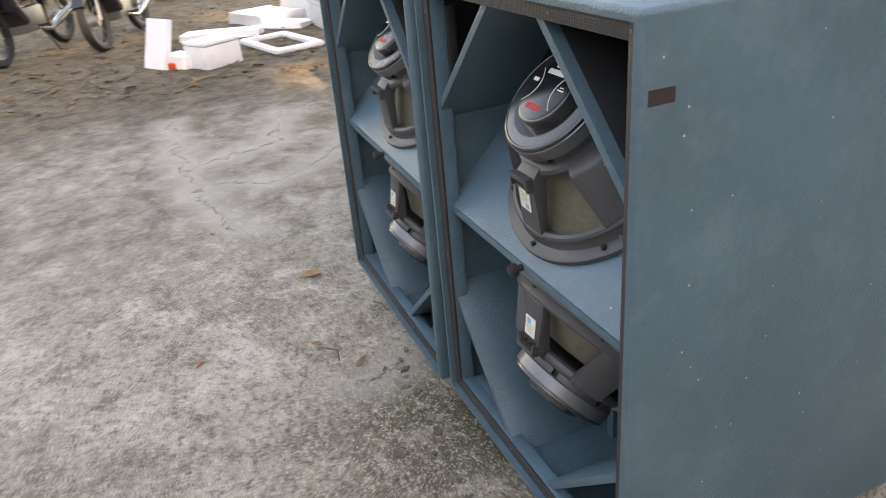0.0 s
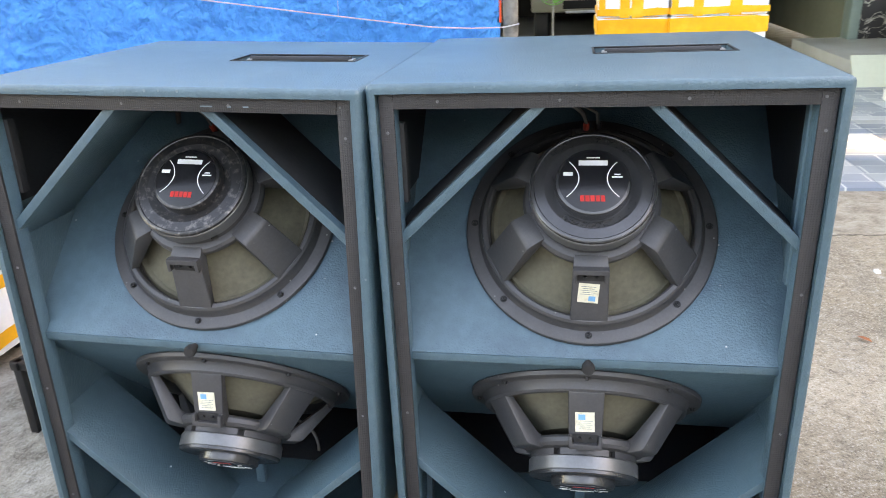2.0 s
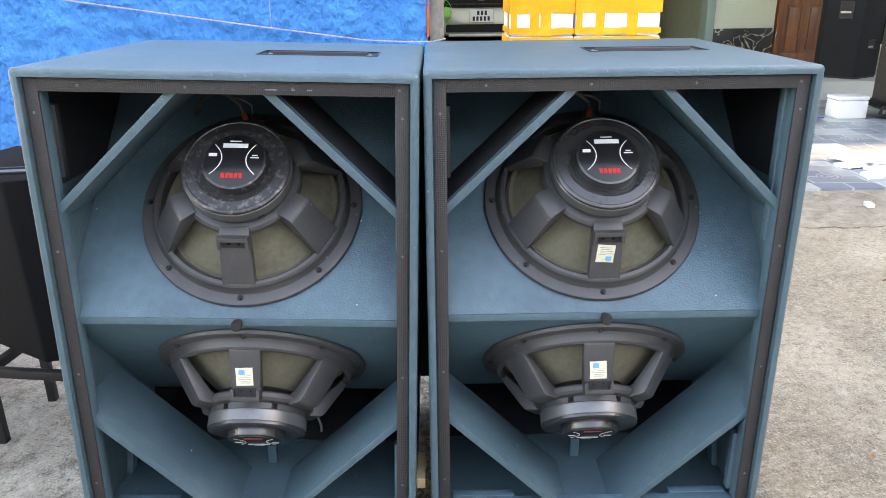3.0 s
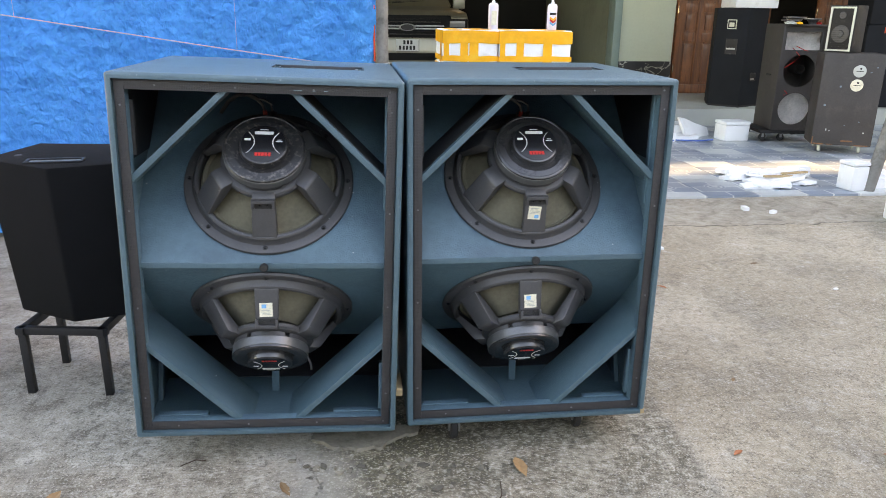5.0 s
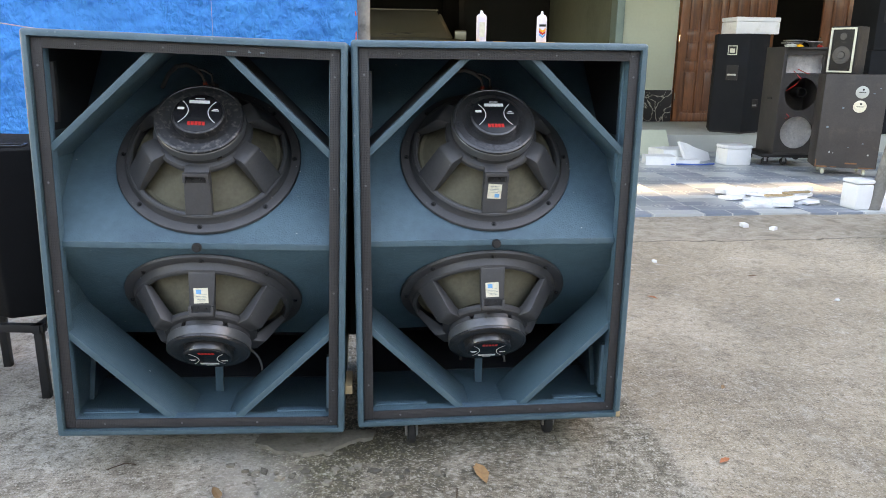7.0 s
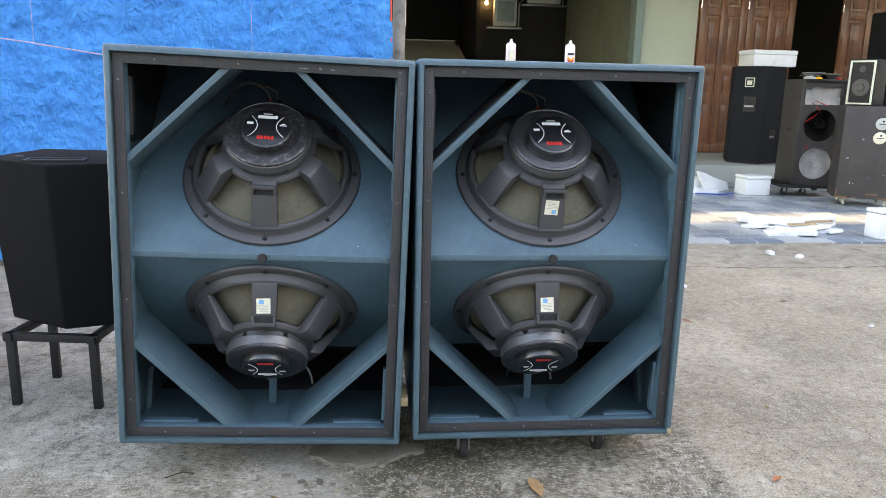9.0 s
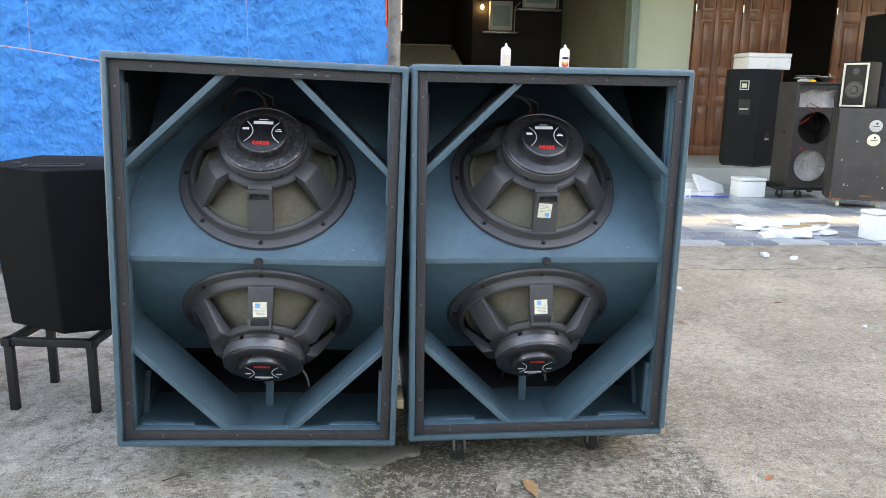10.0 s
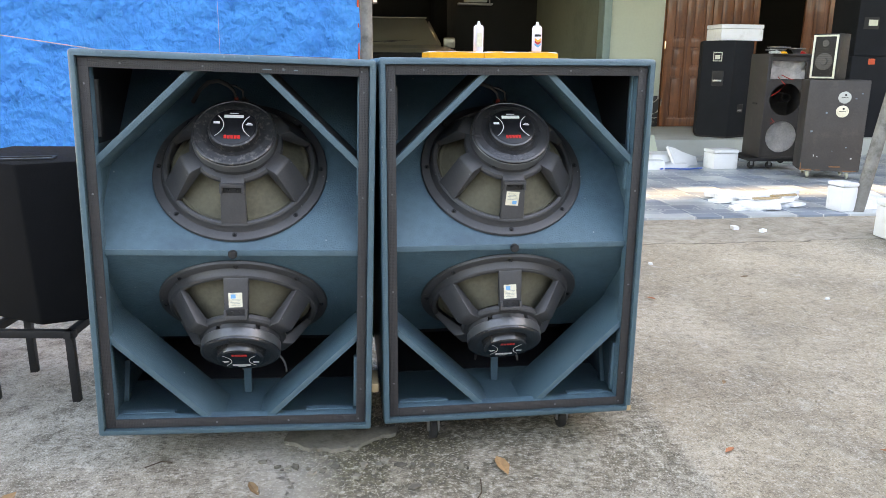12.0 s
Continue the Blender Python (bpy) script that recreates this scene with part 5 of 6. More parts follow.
# ---- parked car ----
def car():
    c = thing("car", pose(0.72, 9.45, 0.10), "beige pickup car parked nose-out in the dark garage", "car")
    half = 0.93
    side = [(0.02, 0.45), (0.0, 0.75), (0.04, 1.12), (0.22, 1.2), (1.25, 1.27), (1.3, 0.98), (5.2, 0.98), (5.2, 0.45)]
    part("body", prism(side, "x", -half, half, 0.05), CAR_PAINT, c)
    part("hood", prism([(0.05, 1.14), (0.22, 1.215), (1.25, 1.29), (1.25, 1.25), (0.1, 1.1)], "x", -0.78, 0.78, 0.015), CAR_PAINT, c)
    bm = bmesh.new()
    ring0 = [bm.verts.new(p) for p in ((-0.86, 1.2, 1.24), (0.86, 1.2, 1.24), (0.86, 3.3, 1.24), (-0.86, 3.3, 1.24))]
    ring1 = [bm.verts.new(p) for p in ((-0.68, 1.95, 1.76), (0.68, 1.95, 1.76), (0.68, 3.1, 1.76), (-0.68, 3.1, 1.76))]
    bm.faces.new(ring0), bm.faces.new(ring1)
    for i in range(4):
        bm.faces.new((ring0[i], ring0[(i + 1) % 4], ring1[(i + 1) % 4], ring1[i]))
    bmesh.ops.recalc_face_normals(bm, faces=bm.faces)
    bmesh.ops.bevel(bm, geom=bm.edges[:], offset=0.06, segments=3, affect="EDGES")
    cab = part("cabin", bm, CAR_PAINT, c)
    part("windscreen", prism([(1.30, 1.30), (1.88, 1.71), (1.90, 1.70), (1.32, 1.28)], "x", -0.66, 0.66, 0.004), GLASS_DARK, cab)
    part("roof", box((-0.66, 1.98, 1.757), (0.66, 3.08, 1.775), 0.01), CAR_PAINT, cab)
    for s in (-1, 1):
        part("wiper", tube([(s * 0.1 - 0.25, 1.33, 1.33), (s * 0.1 + 0.3, 1.40, 1.37)], 0.008), RUBBER, cab)
        k = part("mirror", box((s * 0.98 - 0.1, 1.42, 1.25), (s * 0.98 + 0.1, 1.52, 1.42), 0.03), CAR_PAINT, c)
        part("mirror_glass", box((s * 0.98 - 0.08, 1.521, 1.27), (s * 0.98 + 0.08, 1.526, 1.40), 0.001), CHROME, k)
        part("headlight", box((s * 0.74 - 0.17, -0.012, 0.90), (s * 0.74 + 0.17, 0.06, 1.10), 0.02), CAR_BLACK, c)
        hl = part("headlight_lens", box((s * 0.74 - 0.12, -0.02, 0.98), (s * 0.74 + 0.13, 0.0, 1.075), 0.015), LAMP_GLASS, c)
        part("lamp_bar", box((s * 0.74 - 0.15, -0.024, 0.915), (s * 0.74 + 0.15, -0.012, 0.94), 0.004), LAMP_GLASS, c)
        part("fog_lamp", box((s * 0.68 - 0.13, -0.03, 0.50), (s * 0.68 + 0.13, 0.02, 0.62), 0.02), CAR_BLACK, c)
        for y in (0.85, 4.2):
            w = part("wheel", lathe([(0.2, -0.11), (0.36, -0.11), (0.39, -0.08), (0.39, 0.08), (0.36, 0.11), (0.2, 0.11)], 40, Matrix.Translation((s * 0.80, y, 0.39)) @ Matrix.Rotation(radians(90), 4, "Y"), True), RUBBER, c)
            part("rim", lathe([(0, -0.09), (0.2, -0.1), (0.2, 0.1), (0, 0.09)], 24, Matrix.Translation((s * 0.80, y, 0.39)) @ Matrix.Rotation(radians(90), 4, "Y")), STEEL, w)
    g = part("grille", box((-0.66, -0.022, 0.80), (0.66, 0.03, 1.15), 0.03), CAR_BLACK, c)
    for i, z in enumerate((0.87, 0.905, 1.045, 1.085)):
        part("grille_bar", box((-0.5, -0.03, z), (0.5, -0.02, z + 0.014), 0.003), CAR_BLACK if i % 2 else DARK_STEEL, g)
    for z in (0.985, 0.945):
        part("chrome_bar", box((-0.55, -0.036, z), (0.55, -0.02, z + 0.022), 0.005), STEEL, g)
    for i in range(15):
        part("grille_rib", box((-0.49 + 0.07 * i, -0.026, 0.85), (-0.482 + 0.07 * i, -0.018, 1.1), 0.001), CAR_BLACK, g)
    part("emblem", lathe([(0, 0.012), (0.085, 0.012), (0.095, 0.006), (0.1, 0.0), (0, 0)], 32, Matrix.Translation((0, -0.036, 0.975)) @ Matrix.Diagonal((1.25, 1, 0.55, 1)) @ Matrix.Rotation(radians(90), 4, "X")), STEEL, g, "plain oval emblem")
    part("emblem_face", lathe([(0, 0.0145), (0.074, 0.0145), (0.078, 0.010), (0, 0.010)], 32, Matrix.Translation((0, -0.036, 0.975)) @ Matrix.Diagonal((1.25, 1, 0.55, 1)) @ Matrix.Rotation(radians(90), 4, "X")), DARK_STEEL, g)
    b = part("bumper", prism([(-0.05, 0.47), (-0.06, 0.62), (-0.035, 0.83), (0.06, 0.83), (0.06, 0.45)], "x", -0.9, 0.9, 0.02), CAR_PAINT, c)
    part("intake", box((-0.5, -0.066, 0.50), (0.5, -0.03, 0.61), 0.015), CAR_BLACK, b)
    part("skid_plate", box((-0.46, -0.068, 0.44), (0.46, 0.0, 0.475), 0.01), STEEL, b)
    p = part("number_plate", box((-0.165, -0.078, 0.64), (0.165, -0.068, 0.805), 0.003), PLATE_WHITE, c, "white two-row number plate")
    ink = bmesh.new()
    for x0, n, z in ((-0.062, 3, 0.732), (-0.125, 5, 0.655)):
        for i in range(n):
            add_box(ink, (x0 + 0.052 * i, -0.0795, z), (x0 + 0.052 * i + 0.032, -0.078, z + 0.058), 0)
    part("plate_print", ink, RUBBER, p, smooth=0)
    return c


car()
fan = thing("pedestal_fan", pose(0.10, 9.12, 0.10), "pedestal fan with a round green plastic guard beside the car", "fan")
part("base", lathe([(0, 0), (0.17, 0), (0.17, 0.02), (0.05, 0.045), (0, 0.045)], 32), GREEN_PLASTIC, fan)
part("post", tube([(0, 0, 0.04), (0, 0, 0.72)], 0.014, 12), STEEL, fan)
part("motor", lathe([(0, 0), (0.05, 0.01), (0.06, 0.06), (0.04, 0.14), (0, 0.15)], 24, Matrix.Translation((0, -0.02, 0.78)) @ Matrix.Rotation(radians(-90), 4, "X")), RUBBER, fan)
gd = part("guard", lathe([(0.196, -0.03), (0.205, -0.03), (0.205, 0.03), (0.196, 0.03)], 40, Matrix.Translation((0, -0.06, 0.78)) @ Matrix.Rotation(radians(90), 4, "X"), True), GREEN_PLASTIC, fan)
for i in range(5):
    q = Matrix.Translation((0, -0.06, 0.78)) @ Matrix.Rotation(radians(72 * i), 4, "Y") @ Matrix.Rotation(radians(22), 4, "X")
    part("blade", prism([(0.0, 0.02), (0.085, 0.06), (0.1, 0.17), (-0.02, 0.19), (-0.05, 0.08)], "y", -0.003, 0.003, 0.001), GREEN_PLASTIC, fan, m=q)
for i in range(20):
    a = radians(18 * i)
    part("guard_wire", tube([(0.03 * math.cos(a), -0.10, 0.78 + 0.03 * math.sin(a)), (0.2 * math.cos(a), -0.075, 0.78 + 0.2 * math.sin(a))], 0.002, 5), GREEN_PLASTIC, fan)
part("hub_cap", lathe([(0, 0.012), (0.03, 0.01), (0.034, 0), (0, 0)], 20, Matrix.Translation((0, -0.10, 0.78)) @ Matrix.Rotation(radians(90), 4, "X")), RUBBER, fan)

# ---- loudspeakers before the house ----
def tall_speaker():
    c = thing("tall_speaker", pose(4.59, 6.72, 0.216), "tall black carpeted loudspeaker with corner handles, on the platform", "loudspeaker")
    ring = [(-0.27, 0.28), (0.0, 0.0), (0.36, 0.20), (0.30, 0.55), (-0.15, 0.6)]
    part("body", prism(ring, "z", 0.02, 1.17, 0.012), NAVY_BOX, c)
    part("base_rim", prism([(x * 0.96 + 0.003, y * 0.96 + 0.01) for x, y in ring], "z", 0.0, 0.021), RUBBER, c)
    q = lambda u, z: Matrix.Translation((-0.27 * u, 0.28 * u, z)) @ Matrix.Rotation(math.atan2(-0.28, 0.27), 4, "Z")
    r = lambda u, z: Matrix.Translation((0.36 * u, 0.20 * u, z)) @ Matrix.Rotation(math.atan2(0.20, 0.36), 4, "Z")
    part("badge", box((-0.055, -0.006, -0.055), (0.055, 0.0, 0.055), 0.002), SILVER_TRIM, c, "square pale badge", q(0.5, 0.98))
    part("badge_face", box((-0.045, -0.008, -0.045), (0.045, -0.004, 0.045), 0.001), RUBBER, c, m=q(0.5, 0.98))
    part("badge_mark", box((-0.03, -0.0095, -0.03), (0.03, -0.008, 0.02), 0), SILVER_TRIM, c, m=q(0.5, 0.98))
    for m_, w, h in ((q(0.45, 0.72), 0.07, 0.09), (r(0.55, 0.36), 0.06, 0.05)):
        b = bmesh.new()
        for a, e in (((-w, -0.006, -h), (w, 0, -h + 0.012)), ((-w, -0.006, h - 0.012), (w, 0, h)), ((-w, -0.006, -h + 0.012), (-w + 0.012, 0, h - 0.012)), ((w - 0.012, -0.006, -h + 0.012), (w, 0, h - 0.012))):
            add_box(b, a, e, 0.001)
        hd = part("handle", b, DARK_STEEL, c, "", m_)
        part("handle_cup", box((-w + 0.012, -0.002, -h + 0.012), (w - 0.012, 0.0, h - 0.012), 0), RUBBER, hd)
        part("handle_bar", box((-w + 0.014, -0.005, -0.035), (w - 0.02, -0.001, -0.015), 0.001), STEEL, hd)
    return c


tall_speaker()
foam_box("polystyrene_box", pose(4.44, 6.80, 1.387, 0, 0, 3), (0.56, 0.34, 0.19), "white polystyrene box lying on the tall loudspeaker", "box", "", [], 0.05)


def cell(bm, x0, x1, z0, z1, cx, cz, r, y, depth, n=40):
    """A rectangle in the plane y with a round hole of that depth."""
    angs = sorted({round(2 * math.pi * i / n, 5) for i in range(n)} | {round(math.atan2(z - cz, x - cx) % (2 * math.pi), 5) for x in (x0, x1) for z in (z0, z1)})
    inner, back, outer = [], [], []
    for a in angs:
        ca, sa = math.cos(a), math.sin(a)
        t = min([((x1 if ca > 0 else x0) - cx) / ca if abs(ca) > 1e-6 else 1e9, ((z1 if sa > 0 else z0) - cz) / sa if abs(sa) > 1e-6 else 1e9])
        inner.append(bm.verts.new((cx + r * ca, y, cz + r * sa)))
        back.append(bm.verts.new((cx + r * ca, y + depth, cz + r * sa)))
        outer.append(bm.verts.new((cx + t * ca, y, cz + t * sa)))
    k = len(angs)
    for i in range(k):
        j = (i + 1) % k
        bm.faces.new((inner[i], inner[j], outer[j], outer[i]))
        bm.faces.new((inner[i], back[i], back[j], inner[j]))


def open_speaker():
    c = thing("open_speaker", pose(4.27, 5.42, 0.0, 0, 0, -8), "gutted black loudspeaker case with white wadding showing, on a dolly", "loudspeaker")
    w, d, z0, z1 = 0.46, 0.46, 0.13, 1.215
    t = 0.02
    for a, b in (((0, 0, z0), (t, d, z1)), ((w - t, 0, z0), (w, d, z1)), ((t, 0, z0), (w - t, d, z0 + t)), ((t, 0, z1 - t), (w - t, d, z1)), ((t, d - t, z0 + t), (w - t, d, z1 - t))):
        part("panel", box(a, b, 0.004), OLD_BOX, c)
    bm = bmesh.new()
    cell(bm, t, w - t, z0 + t, 0.56, 0.23, 0.36, 0.165, 0.03, 0.02)
    cell(bm, t, w - t, 0.56, 0.93, 0.23, 0.75, 0.165, 0.03, 0.02)
    part("front_board", bm, OLD_BOX, c)
    for a, b in (((t, 0.03, 0.93), (w - t, 0.05, 0.96)), ((t, 0.03, 1.14), (w - t, 0.05, z1 - t)), ((t, 0.03, 0.96), (0.05, 0.05, 1.14)), ((w - 0.05, 0.03, 0.96), (w - t, 0.05, 1.14))):
        part("horn_frame", box(a, b, 0.003), OLD_BOX, c)
    for nm, zc, zr, ml in (("wadding", 0.36, 0.2, INSIDE_FOAM), ("wadding", 1.05, 0.11, INSIDE_FOAM)):
        b = sheet(t + 0.005, w - t - 0.005, zc - zr, zc + zr, 18, 18, lambda x, z: 0)
        for v in b.verts:
            v.co = (v.co.x, 0.09 + 0.04 * noise.noise((v.co.x * 9, v.co.y * 9, zc)), v.co.y)
        bmesh.ops.solidify(b, geom=b.faces[:], thickness=0.02)
        part(nm, b, ml, c, "white wadding", smooth=80)
    part("port_tube", lathe([(0.045, 0), (0.052, 0), (0.052, 0.16), (0.045, 0.16)], 28, Matrix.Translation((0.31, 0.2, 0.76)) @ Matrix.Rotation(radians(-90), 4, "X"), True), RUBBER, c)
    for pts in ([(0.14, 0.06, 0.98), (0.2, 0.0, 0.9), (0.16, 0.03, 0.84), (0.08, 0.05, 0.78)], [(0.1, 0.04, 0.56), (0.13, 0.01, 0.52), (0.1, 0.03, 0.5)], [(0.17, 0.05, 1.0), (0.24, 0.0, 0.96), (0.3, 0.04, 0.95)]):
        part("loose_wire", tube(pts, 0.004, 6), PRINT_RED, c, "loose red wire")
    x = bmesh.new()
    add_box(x, (-0.05, -0.003, -0.012), (0.05, 0.003, 0.012), 0, pose(-0.002, 0.22, 0.70, 55, 0, 90))
    add_box(x, (-0.05, -0.003, -0.012), (0.05, 0.003, 0.012), 0, pose(-0.0035, 0.22, 0.70, -55, 0, 90))
    part("side_hole", x, RUBBER, c)
    return c


open_speaker()
dl = thing("dolly", pose(4.27, 5.42, 0.0145, 0, 0, -8), "black wheeled dolly under a gutted loudspeaker", "dolly")
part("deck", box((-0.12, -0.06, 0.095), (0.5, 0.5, 0.128), 0.004), DARK_STEEL, dl)
for x in (-0.07, 0.12, 0.44):
    for y in (0.0, 0.44):
        part("wheel", lathe([(0, -0.012), (0.03, -0.012), (0.038, -0.006), (0.038, 0.006), (0.03, 0.012), (0, 0.012)], 20, Matrix.Translation((x, y, 0.052)) @ Matrix.Rotation(radians(90), 4, "X")), RUBBER, dl)
        part("fork", box((x - 0.012, y - 0.02, 0.05), (x + 0.012, y + 0.02, 0.097), 0.002), STEEL, dl)
# odds and ends on it
for x, y, r, h in ((0.10, 0.1, 0.085, 0.03), (0.33, 0.12, 0.07, 0.045), (0.22, 0.3, 0.1, 0.06)):
    k = thing("spare_driver", pose(4.27, 5.42, 0, 0, 0, -8) @ pose(x, y, 1.216), "bare black loudspeaker driver laid on top of the case", "driver", "spare drivers")
    part("basket", lathe([(0, 0), (r * 0.5, 0), (r * 0.55, h * 0.4), (r * 0.9, h), (r * 1.15, h), (r * 1.15, h + 0.008), (0, h + 0.008)], 28), CAST, k)
    part("rim", lathe([(r * 1.05, h + 0.008), (r * 1.16, h + 0.008), (r * 1.16, h + 0.012), (r * 1.05, h + 0.012)], 28, None, True), STEEL, k)


def cloth(name, m, r, material, label):
    bm = bmesh.new()
    bmesh.ops.create_icosphere(bm, subdivisions=4, radius=1)
    for v in bm.verts:
        k = 1 + 0.35 * noise.noise(v.co * 2.3 + m.translation)
        v.co = Vector((v.co.x * r * k, v.co.y * r * k, max(0, v.co.z) * r * 0.55 * k))
    ob = finish(name, bm, material, 60)
    ob.matrix_basis = m
    return tagged(ob, label, "cloth")


cloth("work_glove", pose(4.33, 5.42, 1.2155), 0.055, STEP, "crumpled grey work glove on the case")
cloth("work_glove", pose(4.40, 5.40, 1.2155), 0.045, TAPE_YELLOW, "crumpled yellow work glove on the case")
cloth("pink_rag", pose(4.70, 5.55, 1.2155), 0.05, PRINT_RED, "crumpled pinkish red rag on the case")


def disc_speaker():
    c = thing("old_bass_cabinet", pose(4.32, 4.76, 0.0145, 0, 0, -24), "large scuffed black bass cabinet with two connector discs, on castors", "loudspeaker")
    part("body", box((0, 0, 0.085), (0.53, 0.42, 0.95), 0.012), OLD_BOX, c)
    for x0, x1, z0, z1 in ((0.02, 0.11, 0.088, 0.102), (0.14, 0.19, 0.090, 0.098), (0.26, 0.36, 0.125, 0.138), (0.38, 0.50, 0.088, 0.098), (0.004, 0.014, 0.09, 0.16)):
        part("worn_patch", box((x0, -0.0015, z0), (x1, 0.0, z1), 0), BARE_BROWN, c, "bare worn wood at the bottom edge")
    for (x, z), ml in (((0.32, 0.79), STEP), ((0.315, 0.66), STICKER)):
        k = part("connector_disc", lathe([(0, 0.006), (0.05, 0.006), (0.055, 0.003), (0.056, 0), (0, 0)], 36, Matrix.Translation((x, 0, z)) @ Matrix.Rotation(radians(90), 4, "X")), ml, c, "round pale connector plate")
        part("slot", box((x - 0.03, -0.0075, z - 0.004), (x + 0.03, -0.0055, z + 0.002), 0), RUBBER, k)
        part("socket", lathe([(0, 0.008), (0.009, 0.008), (0.01, 0.005), (0, 0.005)], 12, Matrix.Translation((x + 0.006, 0, z + 0.024)) @ Matrix.Rotation(radians(90), 4, "X")), RUBBER, k)
    rnd = random.Random(4)
    for i in range(9):
        x, z = rnd.uniform(0.03, 0.49), rnd.uniform(0.14, 0.93)
        part("scuff", box((x, -0.0012, z), (x + rnd.uniform(0.006, 0.02), 0.0, z + rnd.uniform(0.003, 0.02)), 0), WORN if i % 3 else STEP, c)
    for x in (0.09, 0.44):
        for y in (0.07, 0.35):
            k = part("castor", box((x - 0.03, y - 0.03, 0.075), (x + 0.03, y + 0.03, 0.0855), 0.001), STEEL, c)
            part("wheel", lathe([(0, -0.012), (0.026, -0.012), (0.032, -0.006), (0.032, 0.006), (0.026, 0.012), (0, 0.012)], 18, Matrix.Translation((x, y, 0.046)) @ Matrix.Rotation(radians(90), 4, "Y")), SILVER_TRIM, k)
    return c


disc_speaker()


def small_speaker():
    c = thing("small_speaker", pose(4.44, 4.97, 0.965, 0, 0, -57), "small black loudspeaker with a pale-edged mesh grille, on a cabinet", "loudspeaker")
    w, d, h = 0.25, 0.24, 0.43
    part("body", box((0, 0, 0), (w, d, h), 0.006), BLACK_BOX, c)
    for a, b in (((0.01, -0.012, 0.012), (0.028, 0, h - 0.012)), ((w - 0.028, -0.012, 0.012), (w - 0.01, 0, h - 0.012)), ((0.028, -0.012, 0.012), (w - 0.028, 0, 0.028)), ((0.028, -0.012, h - 0.028), (w - 0.028, 0, h - 0.012))):
        part("grille_frame", box(a, b, 0.002), SILVER_TRIM, c)
    part("cone", lathe([(0, 0.012), (0.03, 0.012), (0.036, 0.002), (0.07, 0.006), (0.08, 0.003), (0.08, 0)], 32, Matrix.Translation((w / 2, 0, 0.17)) @ Matrix.Rotation(radians(90), 4, "X")), CAST, c)
    part("tweeter", lathe([(0, 0.006), (0.03, 0.004), (0.032, 0)], 24, Matrix.Translation((w / 2, 0, 0.34)) @ Matrix.Rotation(radians(90), 4, "X")), CAST, c)
    for i in range(20):
        part("grille_wire", box((0.028, -0.014, 0.036 + 0.018 * i), (w - 0.028, -0.012, 0.038 + 0.018 * i), 0), DARK_STEEL, c)
    return c


small_speaker()
bk = thing("large_speaker", pose(6.14, 6.72, 0.216), "large black loudspeaker with a pale connector plate, by the house", "loudspeaker")
part("body", box((0, 0, 0), (0.75, 0.55, 1.0), 0.015), NAVY_BOX, bk)
part("power_lamp", box((0.22, -0.006, 0.90), (0.31, 0.0, 0.97), 0.002), ORANGE, bk, "small orange-red panel")
bk2 = thing("large_speaker", pose(6.16, 6.73, 1.217), "black loudspeaker stacked on another, pale connector plate", "loudspeaker")
part("body", box((0, 0, 0), (0.72, 0.5, 0.86), 0.015), NAVY_BOX, bk2)
k = part("connector_plate", box((0.08, -0.006, 0.32), (0.28, 0, 0.46), 0.002), RUBBER, bk2)
part("plate_print", box((0.14, -0.008, 0.36), (0.26, -0.006, 0.43), 0), SILVER_TRIM, k)

# ---- leaning pole and the foam scraps round it ----
pl = thing("leaning_pole", pose(3.79, 3.17, -0.01, 0, 9.5, 0), "stained grey pipe leaning at the porch edge", "pole")
part("pipe", tube([(0, 0, -0.0), (0, 0, 1.5), (0.01, 0, 3.0)], [0.047, 0.045, 0.044], 20), POLE, pl)
part("band", lathe([(0.047, 1.05), (0.05, 1.05), (0.05, 1.09), (0.047, 1.09)], 20, None, True), TAPE_YELLOW, pl)
rnd = random.Random(21)


def foam_scrap(x, y, z, sx, sy, sz, rz, rx=0, ry=0):
    bm = bmesh.new()
    bmesh.ops.create_cube(bm, size=1, matrix=Matrix.Diagonal((sx, sy, sz, 1)))
    bmesh.ops.subdivide_edges(bm, edges=bm.edges[:], cuts=3, use_grid_fill=True)
    for v in bm.verts:
        v.co += Vector((noise.noise(v.co * 9 + Vector((x, y, 1))), noise.noise(v.co * 9 + Vector((y, x, 5))), 0)) * min(sx, sy) * 0.12
    ob = finish("foam_scrap", bm, FOAM, 40)
    ob.matrix_basis = pose(x, y, z + sz / 2, rx, ry, rz)
    return tagged(ob, "broken piece of white polystyrene on the ground", "foam scrap", "foam scraps")


foam_box("polystyrene_box", pose(3.63, 3.14, 0.0145, 0, 0, 6), (0.14, 0.16, 0.22), "small white polystyrene box in the sun by the pole", "box", "", [], 0.03)
for i in range(24):
    w = rnd.uniform(0.10, 0.42)
    foam_scrap(rnd.uniform(2.95, 3.55), rnd.uniform(3.30, 3.78), 0.0145 + 0.012 * (i % 4), w, rnd.uniform(0.04, 0.14), rnd.uniform(0.012, 0.035), rnd.uniform(-35, 35), rnd.uniform(-7, 7), rnd.uniform(-5, 5))
for x, y, z, size, rz in ((3.22, 3.46, 0.07, 0.26, 8), (3.42, 3.56, 0.075, 0.3, 20)):
    tagged(finish("wooden_stick", box((-size / 2, -0.012, -0.008), (size / 2, 0.012, 0.008), 0.002), RAW_WOOD), "thin bare wooden stick lying on the foam scraps", "stick", "wooden sticks").matrix_basis = pose(x, y, z, 0, 2, rz)
